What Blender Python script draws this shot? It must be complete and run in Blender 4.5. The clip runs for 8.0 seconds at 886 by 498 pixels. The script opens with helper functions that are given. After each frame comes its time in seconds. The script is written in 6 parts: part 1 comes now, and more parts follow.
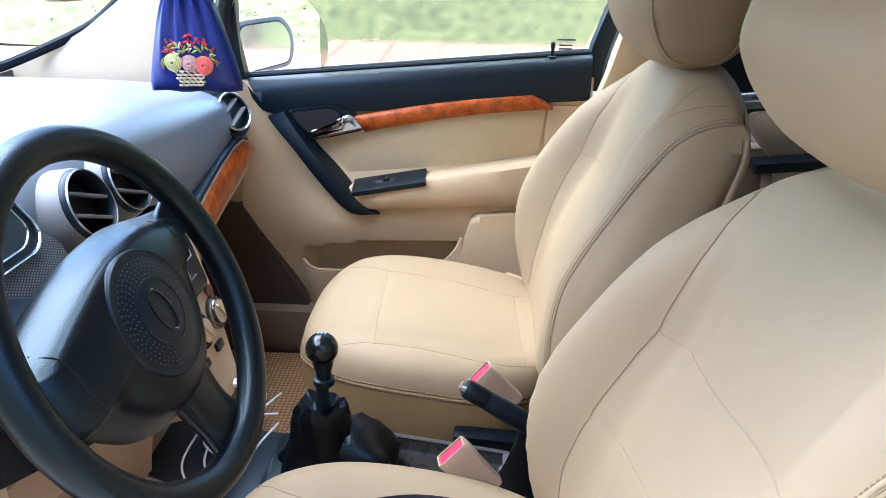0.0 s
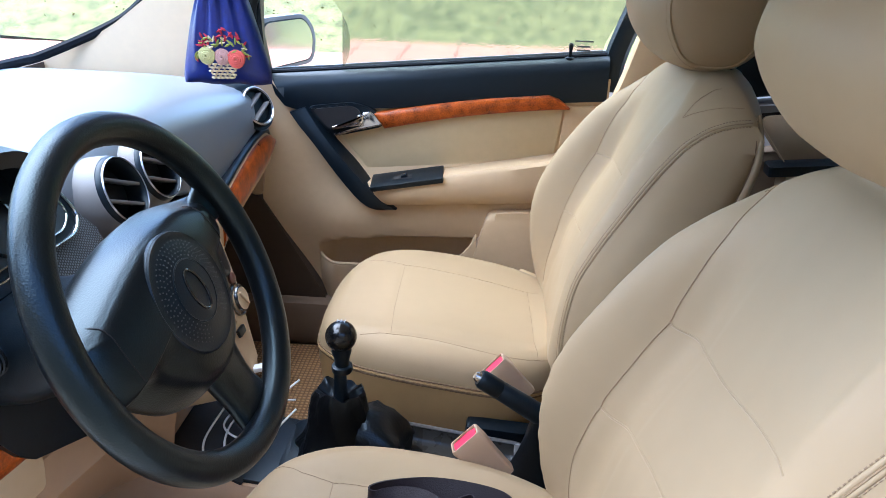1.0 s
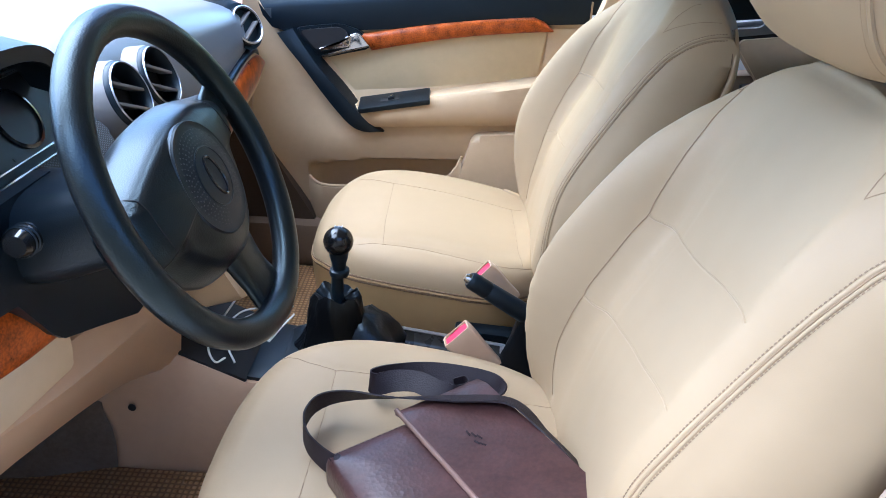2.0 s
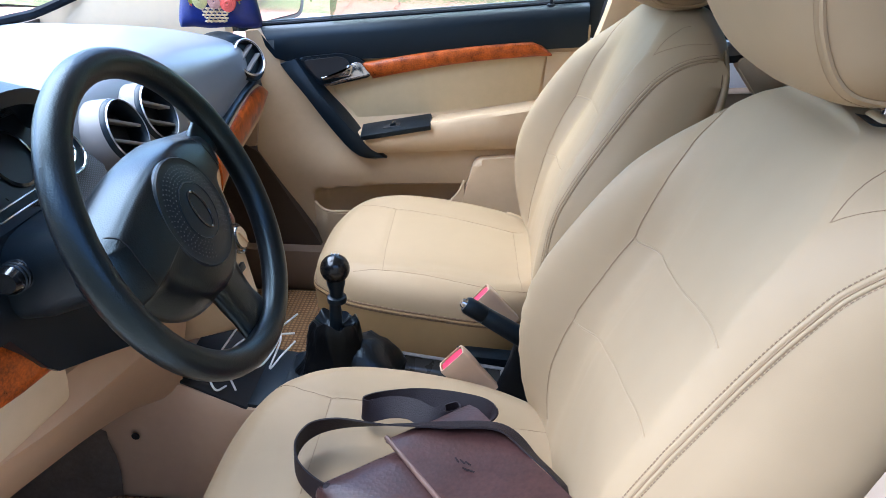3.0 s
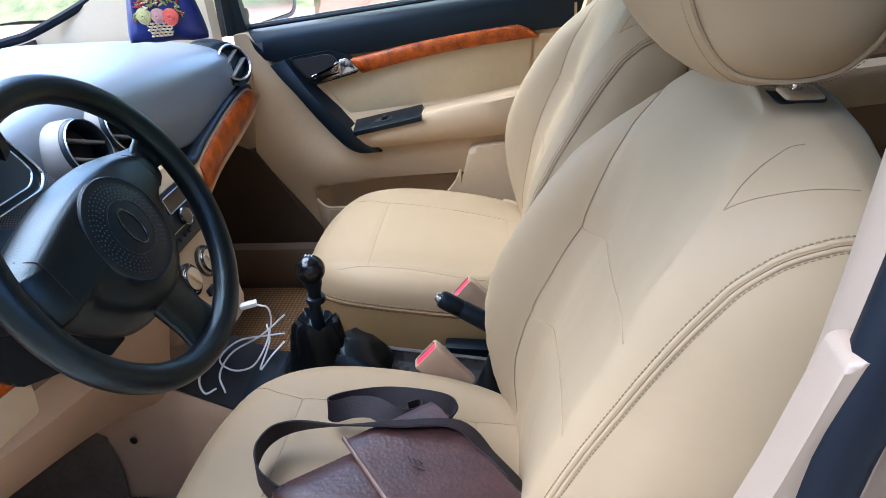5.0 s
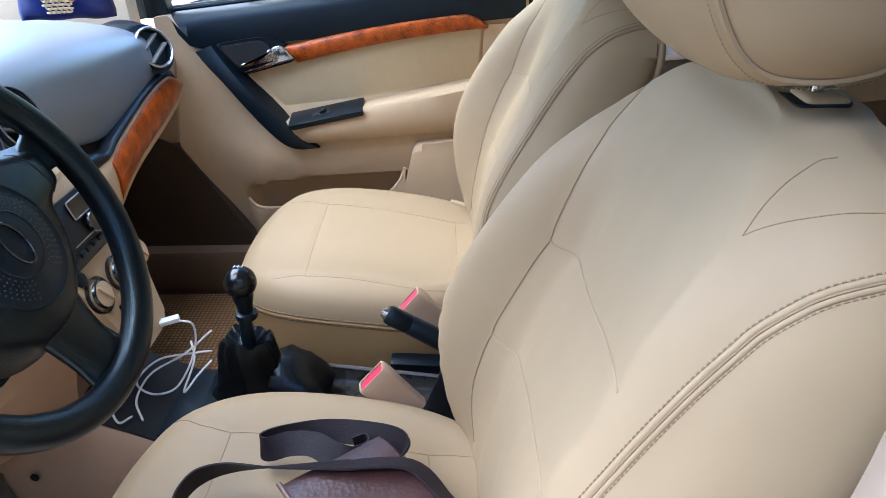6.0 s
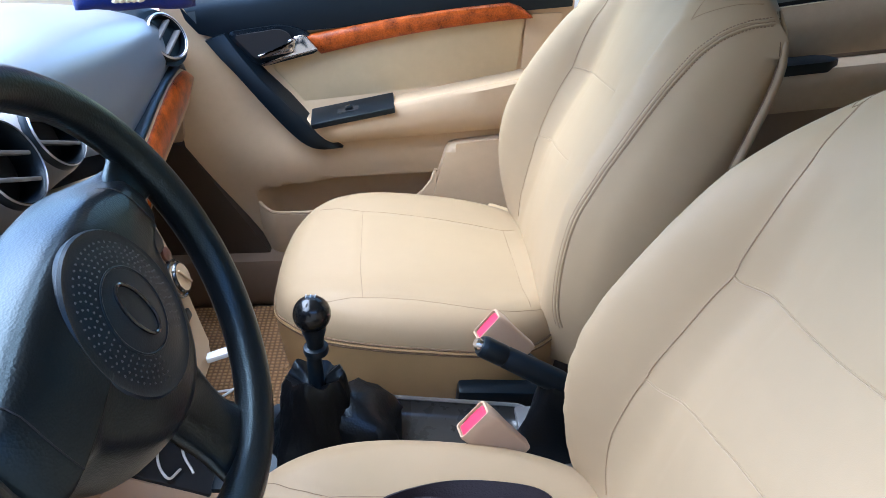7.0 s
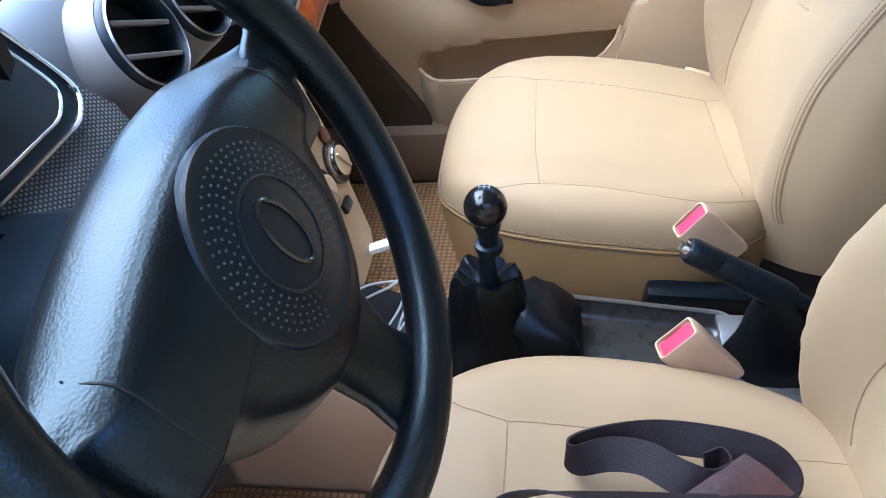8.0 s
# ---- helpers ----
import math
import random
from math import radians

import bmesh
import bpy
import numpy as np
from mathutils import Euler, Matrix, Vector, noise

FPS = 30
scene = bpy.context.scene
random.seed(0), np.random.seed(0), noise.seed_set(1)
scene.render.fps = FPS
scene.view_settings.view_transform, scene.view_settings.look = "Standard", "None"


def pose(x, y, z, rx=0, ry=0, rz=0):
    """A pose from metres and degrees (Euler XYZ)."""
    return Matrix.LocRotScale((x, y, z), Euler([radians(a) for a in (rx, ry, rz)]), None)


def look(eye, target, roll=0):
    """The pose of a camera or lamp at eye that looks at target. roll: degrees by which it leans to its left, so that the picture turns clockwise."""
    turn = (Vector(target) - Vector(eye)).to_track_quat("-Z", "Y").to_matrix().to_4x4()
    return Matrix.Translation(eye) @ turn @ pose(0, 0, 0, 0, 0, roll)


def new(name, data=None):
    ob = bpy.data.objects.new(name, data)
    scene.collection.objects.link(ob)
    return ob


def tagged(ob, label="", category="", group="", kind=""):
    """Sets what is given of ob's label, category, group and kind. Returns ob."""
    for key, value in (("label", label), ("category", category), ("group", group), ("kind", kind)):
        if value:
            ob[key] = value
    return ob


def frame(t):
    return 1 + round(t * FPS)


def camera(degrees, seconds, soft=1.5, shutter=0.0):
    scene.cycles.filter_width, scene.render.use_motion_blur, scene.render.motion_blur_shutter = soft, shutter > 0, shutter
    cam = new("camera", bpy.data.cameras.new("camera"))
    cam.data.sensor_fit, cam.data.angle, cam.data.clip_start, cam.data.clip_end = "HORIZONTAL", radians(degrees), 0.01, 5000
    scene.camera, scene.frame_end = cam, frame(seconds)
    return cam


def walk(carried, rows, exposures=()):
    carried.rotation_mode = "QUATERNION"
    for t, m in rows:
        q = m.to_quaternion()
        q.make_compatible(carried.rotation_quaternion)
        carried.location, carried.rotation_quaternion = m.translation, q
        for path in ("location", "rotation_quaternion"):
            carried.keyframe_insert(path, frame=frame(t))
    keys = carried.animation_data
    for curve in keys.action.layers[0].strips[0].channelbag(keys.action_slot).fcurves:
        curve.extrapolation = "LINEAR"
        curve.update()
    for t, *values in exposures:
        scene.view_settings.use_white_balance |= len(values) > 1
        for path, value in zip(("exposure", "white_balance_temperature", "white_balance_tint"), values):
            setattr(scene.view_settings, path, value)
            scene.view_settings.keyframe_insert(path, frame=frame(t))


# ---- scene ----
cam = camera(64.1, 8.0, soft=0.8)
EXPOSURES = [(0.0, 2.85, 5340, 10), (0.5, 2.88, 5340, 10), (1.0, 2.63, 5390, 10), (1.5, 2.6, 5390, 10), (2.0, 2.88, 5140, 10), (3.5, 2.6, 5340, 10), (4.5, 2.55, 5340, 10), (6.0, 2.6, 5290, 10), (6.5, 2.52, 5250, 10), (7.0, 2.85, 5190, 10), (8.0, 2.98, 5220, 10)]
PATH = [
    (0, (0.001, -0.948, 1.024), (-0.085, 0.878, 0.213), 1.0),
    (0.5, (0.001, -0.958, 1.034), (-0.111, 0.885, 0.266), 1.2),
    (1, (-0.007, -0.981, 1.024), (-0.125, 0.845, 0.215), 1.8),
    (1.5, (-0.017, -1.019, 0.988), (-0.122, 0.735, 0.033), 3.4),
    (2, (-0.026, -1.065, 0.996), (-0.068, 0.696, 0.048), 2.7),
    (2.2, (-0.033, -1.076, 1.002), (-0.088, 0.696, 0.077), 3.2),
    (3.3, (0.063, -1.051, 1.017), (-0.116, 0.728, 0.122), -1.9),
    (3.5, (0.097, -1.04, 1.026), (-0.153, 0.726, 0.122), -3.8),
    (4, (0.134, -1.048, 1.029), (-0.194, 0.721, 0.156), -4.4),
    (4.5, (0.15, -1.043, 1.023), (-0.11, 0.714, 0.103), -5.3),
    (4.7, (0.151, -1.045, 1.021), (-0.114, 0.706, 0.092), -4.7),
    (5.8, (0.158, -0.972, 1.015), (-0.014, 0.777, 0.06), -4.5),
    (6, (0.124, -0.934, 0.992), (0.047, 0.817, 0.028), -2.1),
    (6.5, (-0.001, -0.841, 0.99), (0.165, 0.883, -0.01), 1.0),
    (7, (-0.096, -0.798, 0.984), (0.001, 0.927, -0.024), -0.1),
    (7.5, (-0.137, -0.725, 0.957), (-0.3, 0.887, -0.215), -5.5),
    (8, (-0.139, -0.66, 0.929), (-0.474, 0.826, -0.366), -8.4),
]
walk(cam, [(t, look(eye, target, roll)) for t, eye, target, roll in PATH], EXPOSURES)

from mathutils.bvhtree import BVHTree  # surfaces that seams are laid on

# ---- world and light ----
SUN_EL, SUN_AZ = 63.0, 285.0
world = bpy.data.worlds.new("sky")
scene.world = world
world.use_nodes = True
wn = world.node_tree.nodes
sky = wn.new("ShaderNodeTexSky")
sky.sky_type, sky.sun_disc = "NISHITA", False
sky.sun_elevation, sky.sun_rotation = radians(SUN_EL), radians(SUN_AZ)
sky.air_density, sky.dust_density, sky.ozone_density = 1.0, 1.0, 1.5
wn["Background"].inputs["Strength"].default_value = 0.15
world.node_tree.links.new(sky.outputs[0], wn["Background"].inputs["Color"])
sun = new("sun", bpy.data.lights.new("sun", "SUN"))
sun.data.energy, sun.data.angle, sun.data.color = 2.3, radians(80), (1.0, 0.985, 0.965)
sun.matrix_world = look((-4.0, 0.6, 8), (0, 0, 0))


# ---- materials ----
def mat(name, color, rough=0.5, metal=0.0, vary=0.12, vary_scale=6.0, grain=300.0, bump=0.08, coat=0.0, spec=0.5, kind="noise", color2=None, rough_vary=0.08, dent=0.0, tint=(1, 1, 1)):
    m = bpy.data.materials.new(name)
    m.use_nodes = True
    nt, p = m.node_tree, m.node_tree.nodes["Principled BSDF"]
    link, add = nt.links.new, nt.nodes.new
    co = add("ShaderNodeTexCoord").outputs["Object"]

    def tex(scale, detail=4.0, what="ShaderNodeTexNoise"):
        n = add(what)
        n.inputs["Scale"].default_value = scale
        if what == "ShaderNodeTexNoise":
            n.inputs["Detail"].default_value = detail
        link(co, n.inputs["Vector"])
        return n

    big, small = tex(vary_scale), tex(vary_scale * 9.0)
    mixed = add("ShaderNodeMath")
    mixed.operation = "MULTIPLY_ADD"
    link(small.outputs["Fac"], mixed.inputs[0])
    mixed.inputs[1].default_value = 0.4
    half = add("ShaderNodeMath")
    half.operation = "MULTIPLY"
    link(big.outputs["Fac"], half.inputs[0])
    half.inputs[1].default_value = 0.6
    link(half.outputs[0], mixed.inputs[2])
    ramp = add("ShaderNodeValToRGB")
    c2 = color2 or tuple(min(1.0, c * (1 + vary)) for c in color)
    ramp.color_ramp.elements[0].position, ramp.color_ramp.elements[1].position = 0.32, 0.68
    ramp.color_ramp.elements[0].color = (*(c * (1 - vary) for c in color), 1)
    ramp.color_ramp.elements[1].color = (*c2, 1)
    link(mixed.outputs[0], ramp.inputs[0])
    link(ramp.outputs[0], p.inputs["Base Color"])
    rr = add("ShaderNodeMapRange")
    rr.inputs["To Min"].default_value, rr.inputs["To Max"].default_value = max(0.02, rough - rough_vary), min(1, rough + rough_vary)
    link(mixed.outputs[0], rr.inputs["Value"])
    link(rr.outputs[0], p.inputs["Roughness"])
    p.inputs["Metallic"].default_value = metal
    p.inputs["Coat Weight"].default_value = coat
    p.inputs["Coat Roughness"].default_value = 0.12
    p.inputs["Specular IOR Level"].default_value = spec
    p.inputs["Specular Tint"].default_value = (*tint, 1)
    if bump:
        b = add("ShaderNodeBump")
        b.inputs["Strength"].default_value, b.inputs["Distance"].default_value = bump, 0.002
        if kind == "dots":
            # three crossed waves in the panel's plane give a net of round dots
            total = None
            for u in (0, 60, 120):
                dot, cosn = add("ShaderNodeVectorMath"), add("ShaderNodeMath")
                dot.operation, cosn.operation = "DOT_PRODUCT", "COSINE"
                c, s = math.cos(radians(u)) * grain, math.sin(radians(u)) * grain
                dot.inputs[1].default_value = (-0.469 * s, c, 0.883 * s)
                link(co, dot.inputs[0])
                link(dot.outputs["Value"], cosn.inputs[0])
                if total is None:
                    total = cosn
                else:
                    plus = add("ShaderNodeMath")
                    link(total.outputs[0], plus.inputs[0])
                    link(cosn.outputs[0], plus.inputs[1])
                    total = plus
            r2 = add("ShaderNodeMapRange")
            r2.inputs["From Min"].default_value, r2.inputs["From Max"].default_value = -0.6, 1.2
            link(total.outputs[0], r2.inputs["Value"])
            rc = add("ShaderNodeValToRGB")
            rc.color_ramp.elements[0].color = (*(c * 0.25 for c in color), 1)
            rc.color_ramp.elements[1].color = (*(c * 2.6 for c in color), 1)
            link(r2.outputs[0], rc.inputs[0])
            link(rc.outputs[0], p.inputs["Base Color"])
            link(r2.outputs[0], b.inputs["Height"])
        elif kind == "cells":
            g = tex(grain, what="ShaderNodeTexVoronoi")
            soft = tex(18.0, 3.0)
            both = add("ShaderNodeMath")
            both.operation = "MULTIPLY_ADD"
            link(soft.outputs["Fac"], both.inputs[0])
            both.inputs[1].default_value = dent
            link(g.outputs["Distance"], both.inputs[2])
            link(both.outputs[0], b.inputs["Height"])
        elif kind == "weave":
            g1, g2 = add("ShaderNodeTexWave"), add("ShaderNodeTexWave")
            g1.bands_direction, g2.bands_direction = "X", "Y"
            g = add("ShaderNodeMath")
            g.operation = "MULTIPLY"
            for k, w in enumerate((g1, g2)):
                w.inputs["Scale"].default_value, w.inputs["Distortion"].default_value = grain, 0.6
                link(co, w.inputs["Vector"])
                link(w.outputs["Fac"], g.inputs[k])
            link(g.outputs[0], b.inputs["Height"])
            mx = add("ShaderNodeMix")
            mx.data_type, mx.blend_type = "RGBA", "MULTIPLY"
            mx.inputs["Factor"].default_value = 0.75
            link(ramp.outputs[0], mx.inputs["A"])
            r2 = add("ShaderNodeValToRGB")
            r2.color_ramp.elements[0].color = (0.28, 0.24, 0.2, 1)
            r2.color_ramp.elements[1].position = 0.45
            link(g.outputs[0], r2.inputs[0])
            link(r2.outputs[0], mx.inputs["B"])
            link(mx.outputs["Result"], p.inputs["Base Color"])
        else:
            g = tex(grain, 3.0)
            link(g.outputs["Fac"], b.inputs["Height"])
        link(b.outputs[0], p.inputs["Normal"])
    return m


LEATHER = mat("beige leatherette", (0.338, 0.2425, 0.137), 0.54, vary=0.035, vary_scale=4, grain=900, bump=0.03, kind="cells", spec=0.2, dent=1.5)
LEATHER_SIDE = mat("tan leatherette side panel", (0.36, 0.228, 0.095), 0.42, vary=0.06, vary_scale=5, grain=420, bump=0.05, kind="cells", spec=0.4)
SEAM_FINE = mat("fine brown seam line", (0.25, 0.165, 0.085), 0.7, bump=0)
SEAM = mat("brown seam thread", (0.15, 0.09, 0.045), 0.8, bump=0)
STITCH = mat("dark tan stitch thread", (0.20, 0.13, 0.068), 0.8, bump=0)
PIPING = mat("tan seam piping", (0.38, 0.27, 0.155), 0.6, bump=0)
BEIGE = mat("beige moulded plastic", (0.54, 0.395, 0.235), 0.56, vary=0.05, grain=700, bump=0.06, spec=0.3)
# beige with the shade of footwell and rear cabin put into its tone
BEIGE_SHADED = mat("beige plastic darkened for shade", (0.20, 0.138, 0.088), 0.5, vary=0.05, grain=700, bump=0.06)
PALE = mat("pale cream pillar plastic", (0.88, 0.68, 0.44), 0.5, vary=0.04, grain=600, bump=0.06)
# driver-side pillar trim, its colour darkened against the strong sky light there
ROSE_BEIGE_DIM = mat("pinkish beige toned down for strong light", (0.27, 0.198, 0.138), 0.5, vary=0.04, grain=600, bump=0.06)
BEIGE_LIGHT = mat("pale beige fabric insert", (0.52, 0.405, 0.23), 0.75, vary=0.06, grain=900, bump=0.1)
SLATE = mat("slate grey dashboard plastic", (0.155, 0.176, 0.200), 0.33, vary=0.04, bump=0, spec=1.0, rough_vary=0.02)
BLACK = mat("black moulded plastic", (0.004, 0.0075, 0.0115), 0.36, vary=0.15, grain=600, bump=0.06, kind="cells", spec=0.32, tint=(0.82, 0.93, 1.0))
RUBBER = mat("black steering wheel leather", (0.003, 0.0036, 0.0044), 0.33, vary=0.15, vary_scale=14, rough_vary=0.02, grain=520, bump=0.09, kind="cells", spec=0.42, tint=(0.66, 0.90, 1.0))
BOOT = mat("black soft leather boot", (0.003, 0.0035, 0.0045), 0.32, vary=0.2, grain=300, bump=0.1, kind="cells", spec=0.35, tint=(0.75, 0.9, 1.0))
CARBON = mat("dark carbon patterned plastic", (0.06, 0.066, 0.073), 0.42, vary=0.1, grain=1900, bump=0.4, kind="dots")
GLOSS = mat("glossy black plastic", (0.008, 0.009, 0.01), 0.16, bump=0, coat=0.6)
# near black; in slots, wells and the cubby it stands in for shade
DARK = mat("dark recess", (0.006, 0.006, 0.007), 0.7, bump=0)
CHROME = mat("bright chrome", (0.62, 0.62, 0.64), 0.12, 1.0, vary=0.03, bump=0)
SATIN = mat("satin silver trim", (0.45, 0.46, 0.48), 0.3, 0.9, vary=0.05, bump=0)
WOOD = mat("glossy burl wood trim", (0.17, 0.020, 0.002), 0.3, vary=0.6, vary_scale=34, grain=150, bump=0.02, coat=0.12, spec=0.3, color2=(0.58, 0.115, 0.007))
CARPET = mat("brown floor carpet", (0.085, 0.058, 0.038), 0.95, vary=0.2, vary_scale=20, grain=500, bump=0.5)
MAT = mat("woven straw brown floor mat", (0.35, 0.19, 0.075), 0.8, vary=0.2, vary_scale=9, grain=30, bump=0.9, kind="weave")
RED = mat("red release button plastic", (0.75, 0.03, 0.08), 0.4, vary=0.05, bump=0)
BUCKLE = mat("beige buckle plastic", (0.46, 0.315, 0.2), 0.45, vary=0.05, grain=500, bump=0.05)
WHITE = mat("white painted metal", (0.78, 0.8, 0.82), 0.25, vary=0.02, bump=0, coat=0.5)
CABLE = mat("white cable plastic", (0.75, 0.74, 0.72), 0.45, vary=0.05, bump=0)
BAG = mat("dark brown bag leather", (0.048, 0.021, 0.0175), 0.36, vary=0.4, vary_scale=16, grain=200, bump=0.16, kind="cells", dent=3.0)
STRAP = mat("dark brown webbing strap", (0.014, 0.009, 0.0105), 0.6, vary=0.15, grain=500, bump=0.3, spec=0.25)
SATIN_BLUE = mat("royal blue satin cloth", (0.011, 0.024, 0.19), 0.3, vary=0.25, vary_scale=22, grain=900, bump=0.1)
HEADLINER = mat("cream headliner cloth", (0.52, 0.43, 0.31), 0.9, vary=0.04, grain=600, bump=0.1)
SATIN_GREY = mat("grey moulded plastic", (0.16, 0.155, 0.15), 0.5, vary=0.06, grain=700, bump=0.06)
GREY_RUBBER = mat("black door seal rubber", (0.006, 0.008, 0.012), 0.6, vary=0.1, bump=0, spec=0.12)


def glass_material(name, tint, rough, gloss, haze=0.0):
    m = bpy.data.materials.new(name)
    m.use_nodes = True
    nt = m.node_tree
    nt.nodes.clear()
    out, mix = nt.nodes.new("ShaderNodeOutputMaterial"), nt.nodes.new("ShaderNodeMixShader")
    gl = nt.nodes.new("ShaderNodeBsdfGlossy")
    mix.inputs[0].default_value = 0.045
    gl.inputs["Roughness"].default_value = gloss
    if rough:
        tr = nt.nodes.new("ShaderNodeBsdfRefraction")
        tr.inputs["IOR"].default_value, tr.inputs["Roughness"].default_value = 1.05, rough
        no, bu = nt.nodes.new("ShaderNodeTexNoise"), nt.nodes.new("ShaderNodeBump")
        no.inputs["Scale"].default_value = 160
        bu.inputs["Strength"].default_value, bu.inputs["Distance"].default_value = 0.25, 0.004
        nt.links.new(nt.nodes.new("ShaderNodeTexCoord").outputs["Object"], no.inputs["Vector"])
        nt.links.new(no.outputs["Fac"], bu.inputs["Height"])
        nt.links.new(bu.outputs[0], tr.inputs["Normal"])
    else:
        tr = nt.nodes.new("ShaderNodeBsdfTransparent")
    tr.inputs["Color"].default_value = (*tint, 1)
    clear = tr
    if haze:
        veil, clear = nt.nodes.new("ShaderNodeBsdfTranslucent"), nt.nodes.new("ShaderNodeMixShader")
        veil.inputs["Color"].default_value = (0.9, 0.9, 0.84, 1)
        clear.inputs[0].default_value = haze
        nt.links.new(tr.outputs[0], clear.inputs[1])
        nt.links.new(veil.outputs[0], clear.inputs[2])
    nt.links.new(clear.outputs[0], mix.inputs[1])
    nt.links.new(gl.outputs[0], mix.inputs[2])
    nt.links.new(mix.outputs[0], out.inputs["Surface"])
    return m


GLASS = glass_material("clear window glass", (0.94, 0.96, 0.95), 0, 0.02)
TINT = glass_material("rain speckled tint film", (0.52, 0.53, 0.44), 0.12, 0.05, 0.02)
TINT_REAR = glass_material("blue green rear tint film", (0.10, 0.27, 0.28), 0.1, 0.05)
MIRROR = mat("mirror glass", (0.85, 0.87, 0.88), 0.03, 1.0, vary=0.01, bump=0)


# ---- mesh helpers ----
V = Vector


def part(name, bm, material, parent=None, label="", sharp=38.0):
    bmesh.ops.recalc_face_normals(bm, faces=bm.faces[:])
    me = bpy.data.meshes.new(name)
    bm.to_mesh(me)
    bm.free()
    me.materials.append(material)
    me.shade_smooth()
    me.set_sharp_from_angle(angle=radians(sharp))
    ob = new(name, me)
    if parent is not None:
        ob.parent = parent
        if parent.data is None:
            ob.matrix_parent_inverse = Matrix.Translation(-parent.location)
    return tagged(ob, label)


def thing(name, base, label, category, group="", kind=""):
    ob = new(name)
    ob.empty_display_size = 0.05
    ob.location = base
    return tagged(ob, label, category, group, kind)


def alone(name, bm, material, label, category="", kind="", sharp=38.0, group=""):
    return tagged(part(name, bm, material, sharp=sharp), label, category, group, kind)


def curve_through(xs, ys, x):
    """Catmull-Rom value of a table at x."""
    if x <= xs[0]:
        return ys[0]
    if x >= xs[-1]:
        return ys[-1]
    i = max(k for k in range(len(xs) - 1) if xs[k] <= x)
    h = xs[i + 1] - xs[i]
    t = (x - xs[i]) / h

    def slope(k):
        a, b = max(k - 1, 0), min(k + 1, len(xs) - 1)
        return (ys[b] - ys[a]) / (xs[b] - xs[a])

    m0, m1 = slope(i) * h, slope(i + 1) * h
    return (2 * t**3 - 3 * t * t + 1) * ys[i] + (t**3 - 2 * t * t + t) * m0 + (-2 * t**3 + 3 * t * t) * ys[i + 1] + (t**3 - t * t) * m1


def dense(pts, n=6, closed=False):
    """Catmull-Rom points through a polyline."""
    pts = [V(p) for p in pts]
    out, k = [], len(pts)
    for i in range(k if closed else k - 1):
        p1, p2 = pts[i], pts[(i + 1) % k]
        p0 = pts[(i - 1) % k] if closed or i else p1 * 2 - p2
        p3 = pts[(i + 2) % k] if closed or i + 2 < k else p2 * 2 - p1
        for j in range(n):
            t = j / n
            out.append(0.5 * (2 * p1 + (p2 - p0) * t + (2 * p0 - 5 * p1 + 4 * p2 - p3) * t * t + (3 * p1 - p0 - 3 * p2 + p3) * t**3))
    if not closed:
        out.append(pts[-1])
    return out


def loft(bm, rings, closed=True, caps=True):
    rows = [[bm.verts.new(p) for p in ring] for ring in rings]
    n = len(rows[0])
    for a, b in zip(rows, rows[1:]):
        for i in range(n if closed else n - 1):
            j = (i + 1) % n
            bm.faces.new((a[i], a[j], b[j], b[i]))
    if caps and closed:
        bm.faces.new(rows[0][::-1])
        bm.faces.new(rows[-1])
    return bm


def tube(bm, pts, radius, seg=8, closed=False, squash=None):
    """A round bar along points; radius may be a list."""
    pts = [V(p) for p in pts]
    k = len(pts)
    rad = radius if isinstance(radius, (list, tuple)) else [radius] * k
    up = V((0.13, 0.21, 0.97)).normalized()
    rings = []
    for i, p in enumerate(pts):
        d = (pts[(i + 1) % k] - pts[i - 1]) if closed else pts[min(i + 1, k - 1)] - pts[max(i - 1, 0)]
        d.normalize()
        s = d.cross(up)
        if s.length < 1e-4:
            s = d.cross(V((1, 0, 0)))
        s.normalize()
        u = s.cross(d).normalized()
        up = u
        a, b = squash or (1, 1)
        rings.append([p + rad[i] * (a * math.cos(w) * s + b * math.sin(w) * u) for w in (2 * math.pi * j / seg for j in range(seg))])
    if closed:
        rings.append(rings[0])
        loft(bm, rings, True, False)
        bmesh.ops.remove_doubles(bm, verts=bm.verts[:], dist=1e-6)
    else:
        loft(bm, rings)
    return bm


def box(bm, size, m=None, bevel=0.0, seg=2):
    made = bmesh.ops.create_cube(bm, size=1.0)["verts"]
    bmesh.ops.scale(bm, vec=size, verts=made)
    if bevel:
        edges = list({e for v in made for e in v.link_edges})
        got = bmesh.ops.bevel(bm, geom=edges, offset=bevel, segments=seg, affect="EDGES", profile=0.6)
        made = list({v for f in got["faces"] for v in f.verts} | {v for v in made if v.is_valid})
    bmesh.ops.transform(bm, matrix=m or Matrix(), verts=made)
    return bm


def block(size, m=None, bevel=0.0, seg=2):
    return box(bmesh.new(), size, m, bevel, seg)


def slab(poly, depth, m=None, bevel=0.0, seg=2):
    """A plate: the outline (a, b) in the local x-y plane, thick along -z."""
    bm = bmesh.new()
    top = [bm.verts.new((a, b, 0)) for a, b in poly]
    low = [bm.verts.new((a, b, -depth)) for a, b in poly]
    bm.faces.new(top)
    bm.faces.new(low[::-1])
    n = len(poly)
    for i in range(n):
        bm.faces.new((top[i], low[i], low[(i + 1) % n], top[(i + 1) % n]))
    if bevel:
        edges = [e for e in bm.edges if e.verts[0].co.z == 0 and e.verts[1].co.z == 0]
        bmesh.ops.bevel(bm, geom=edges, offset=bevel, segments=seg, affect="EDGES", profile=0.6)
    bmesh.ops.transform(bm, matrix=m or Matrix(), verts=bm.verts[:])
    return bm


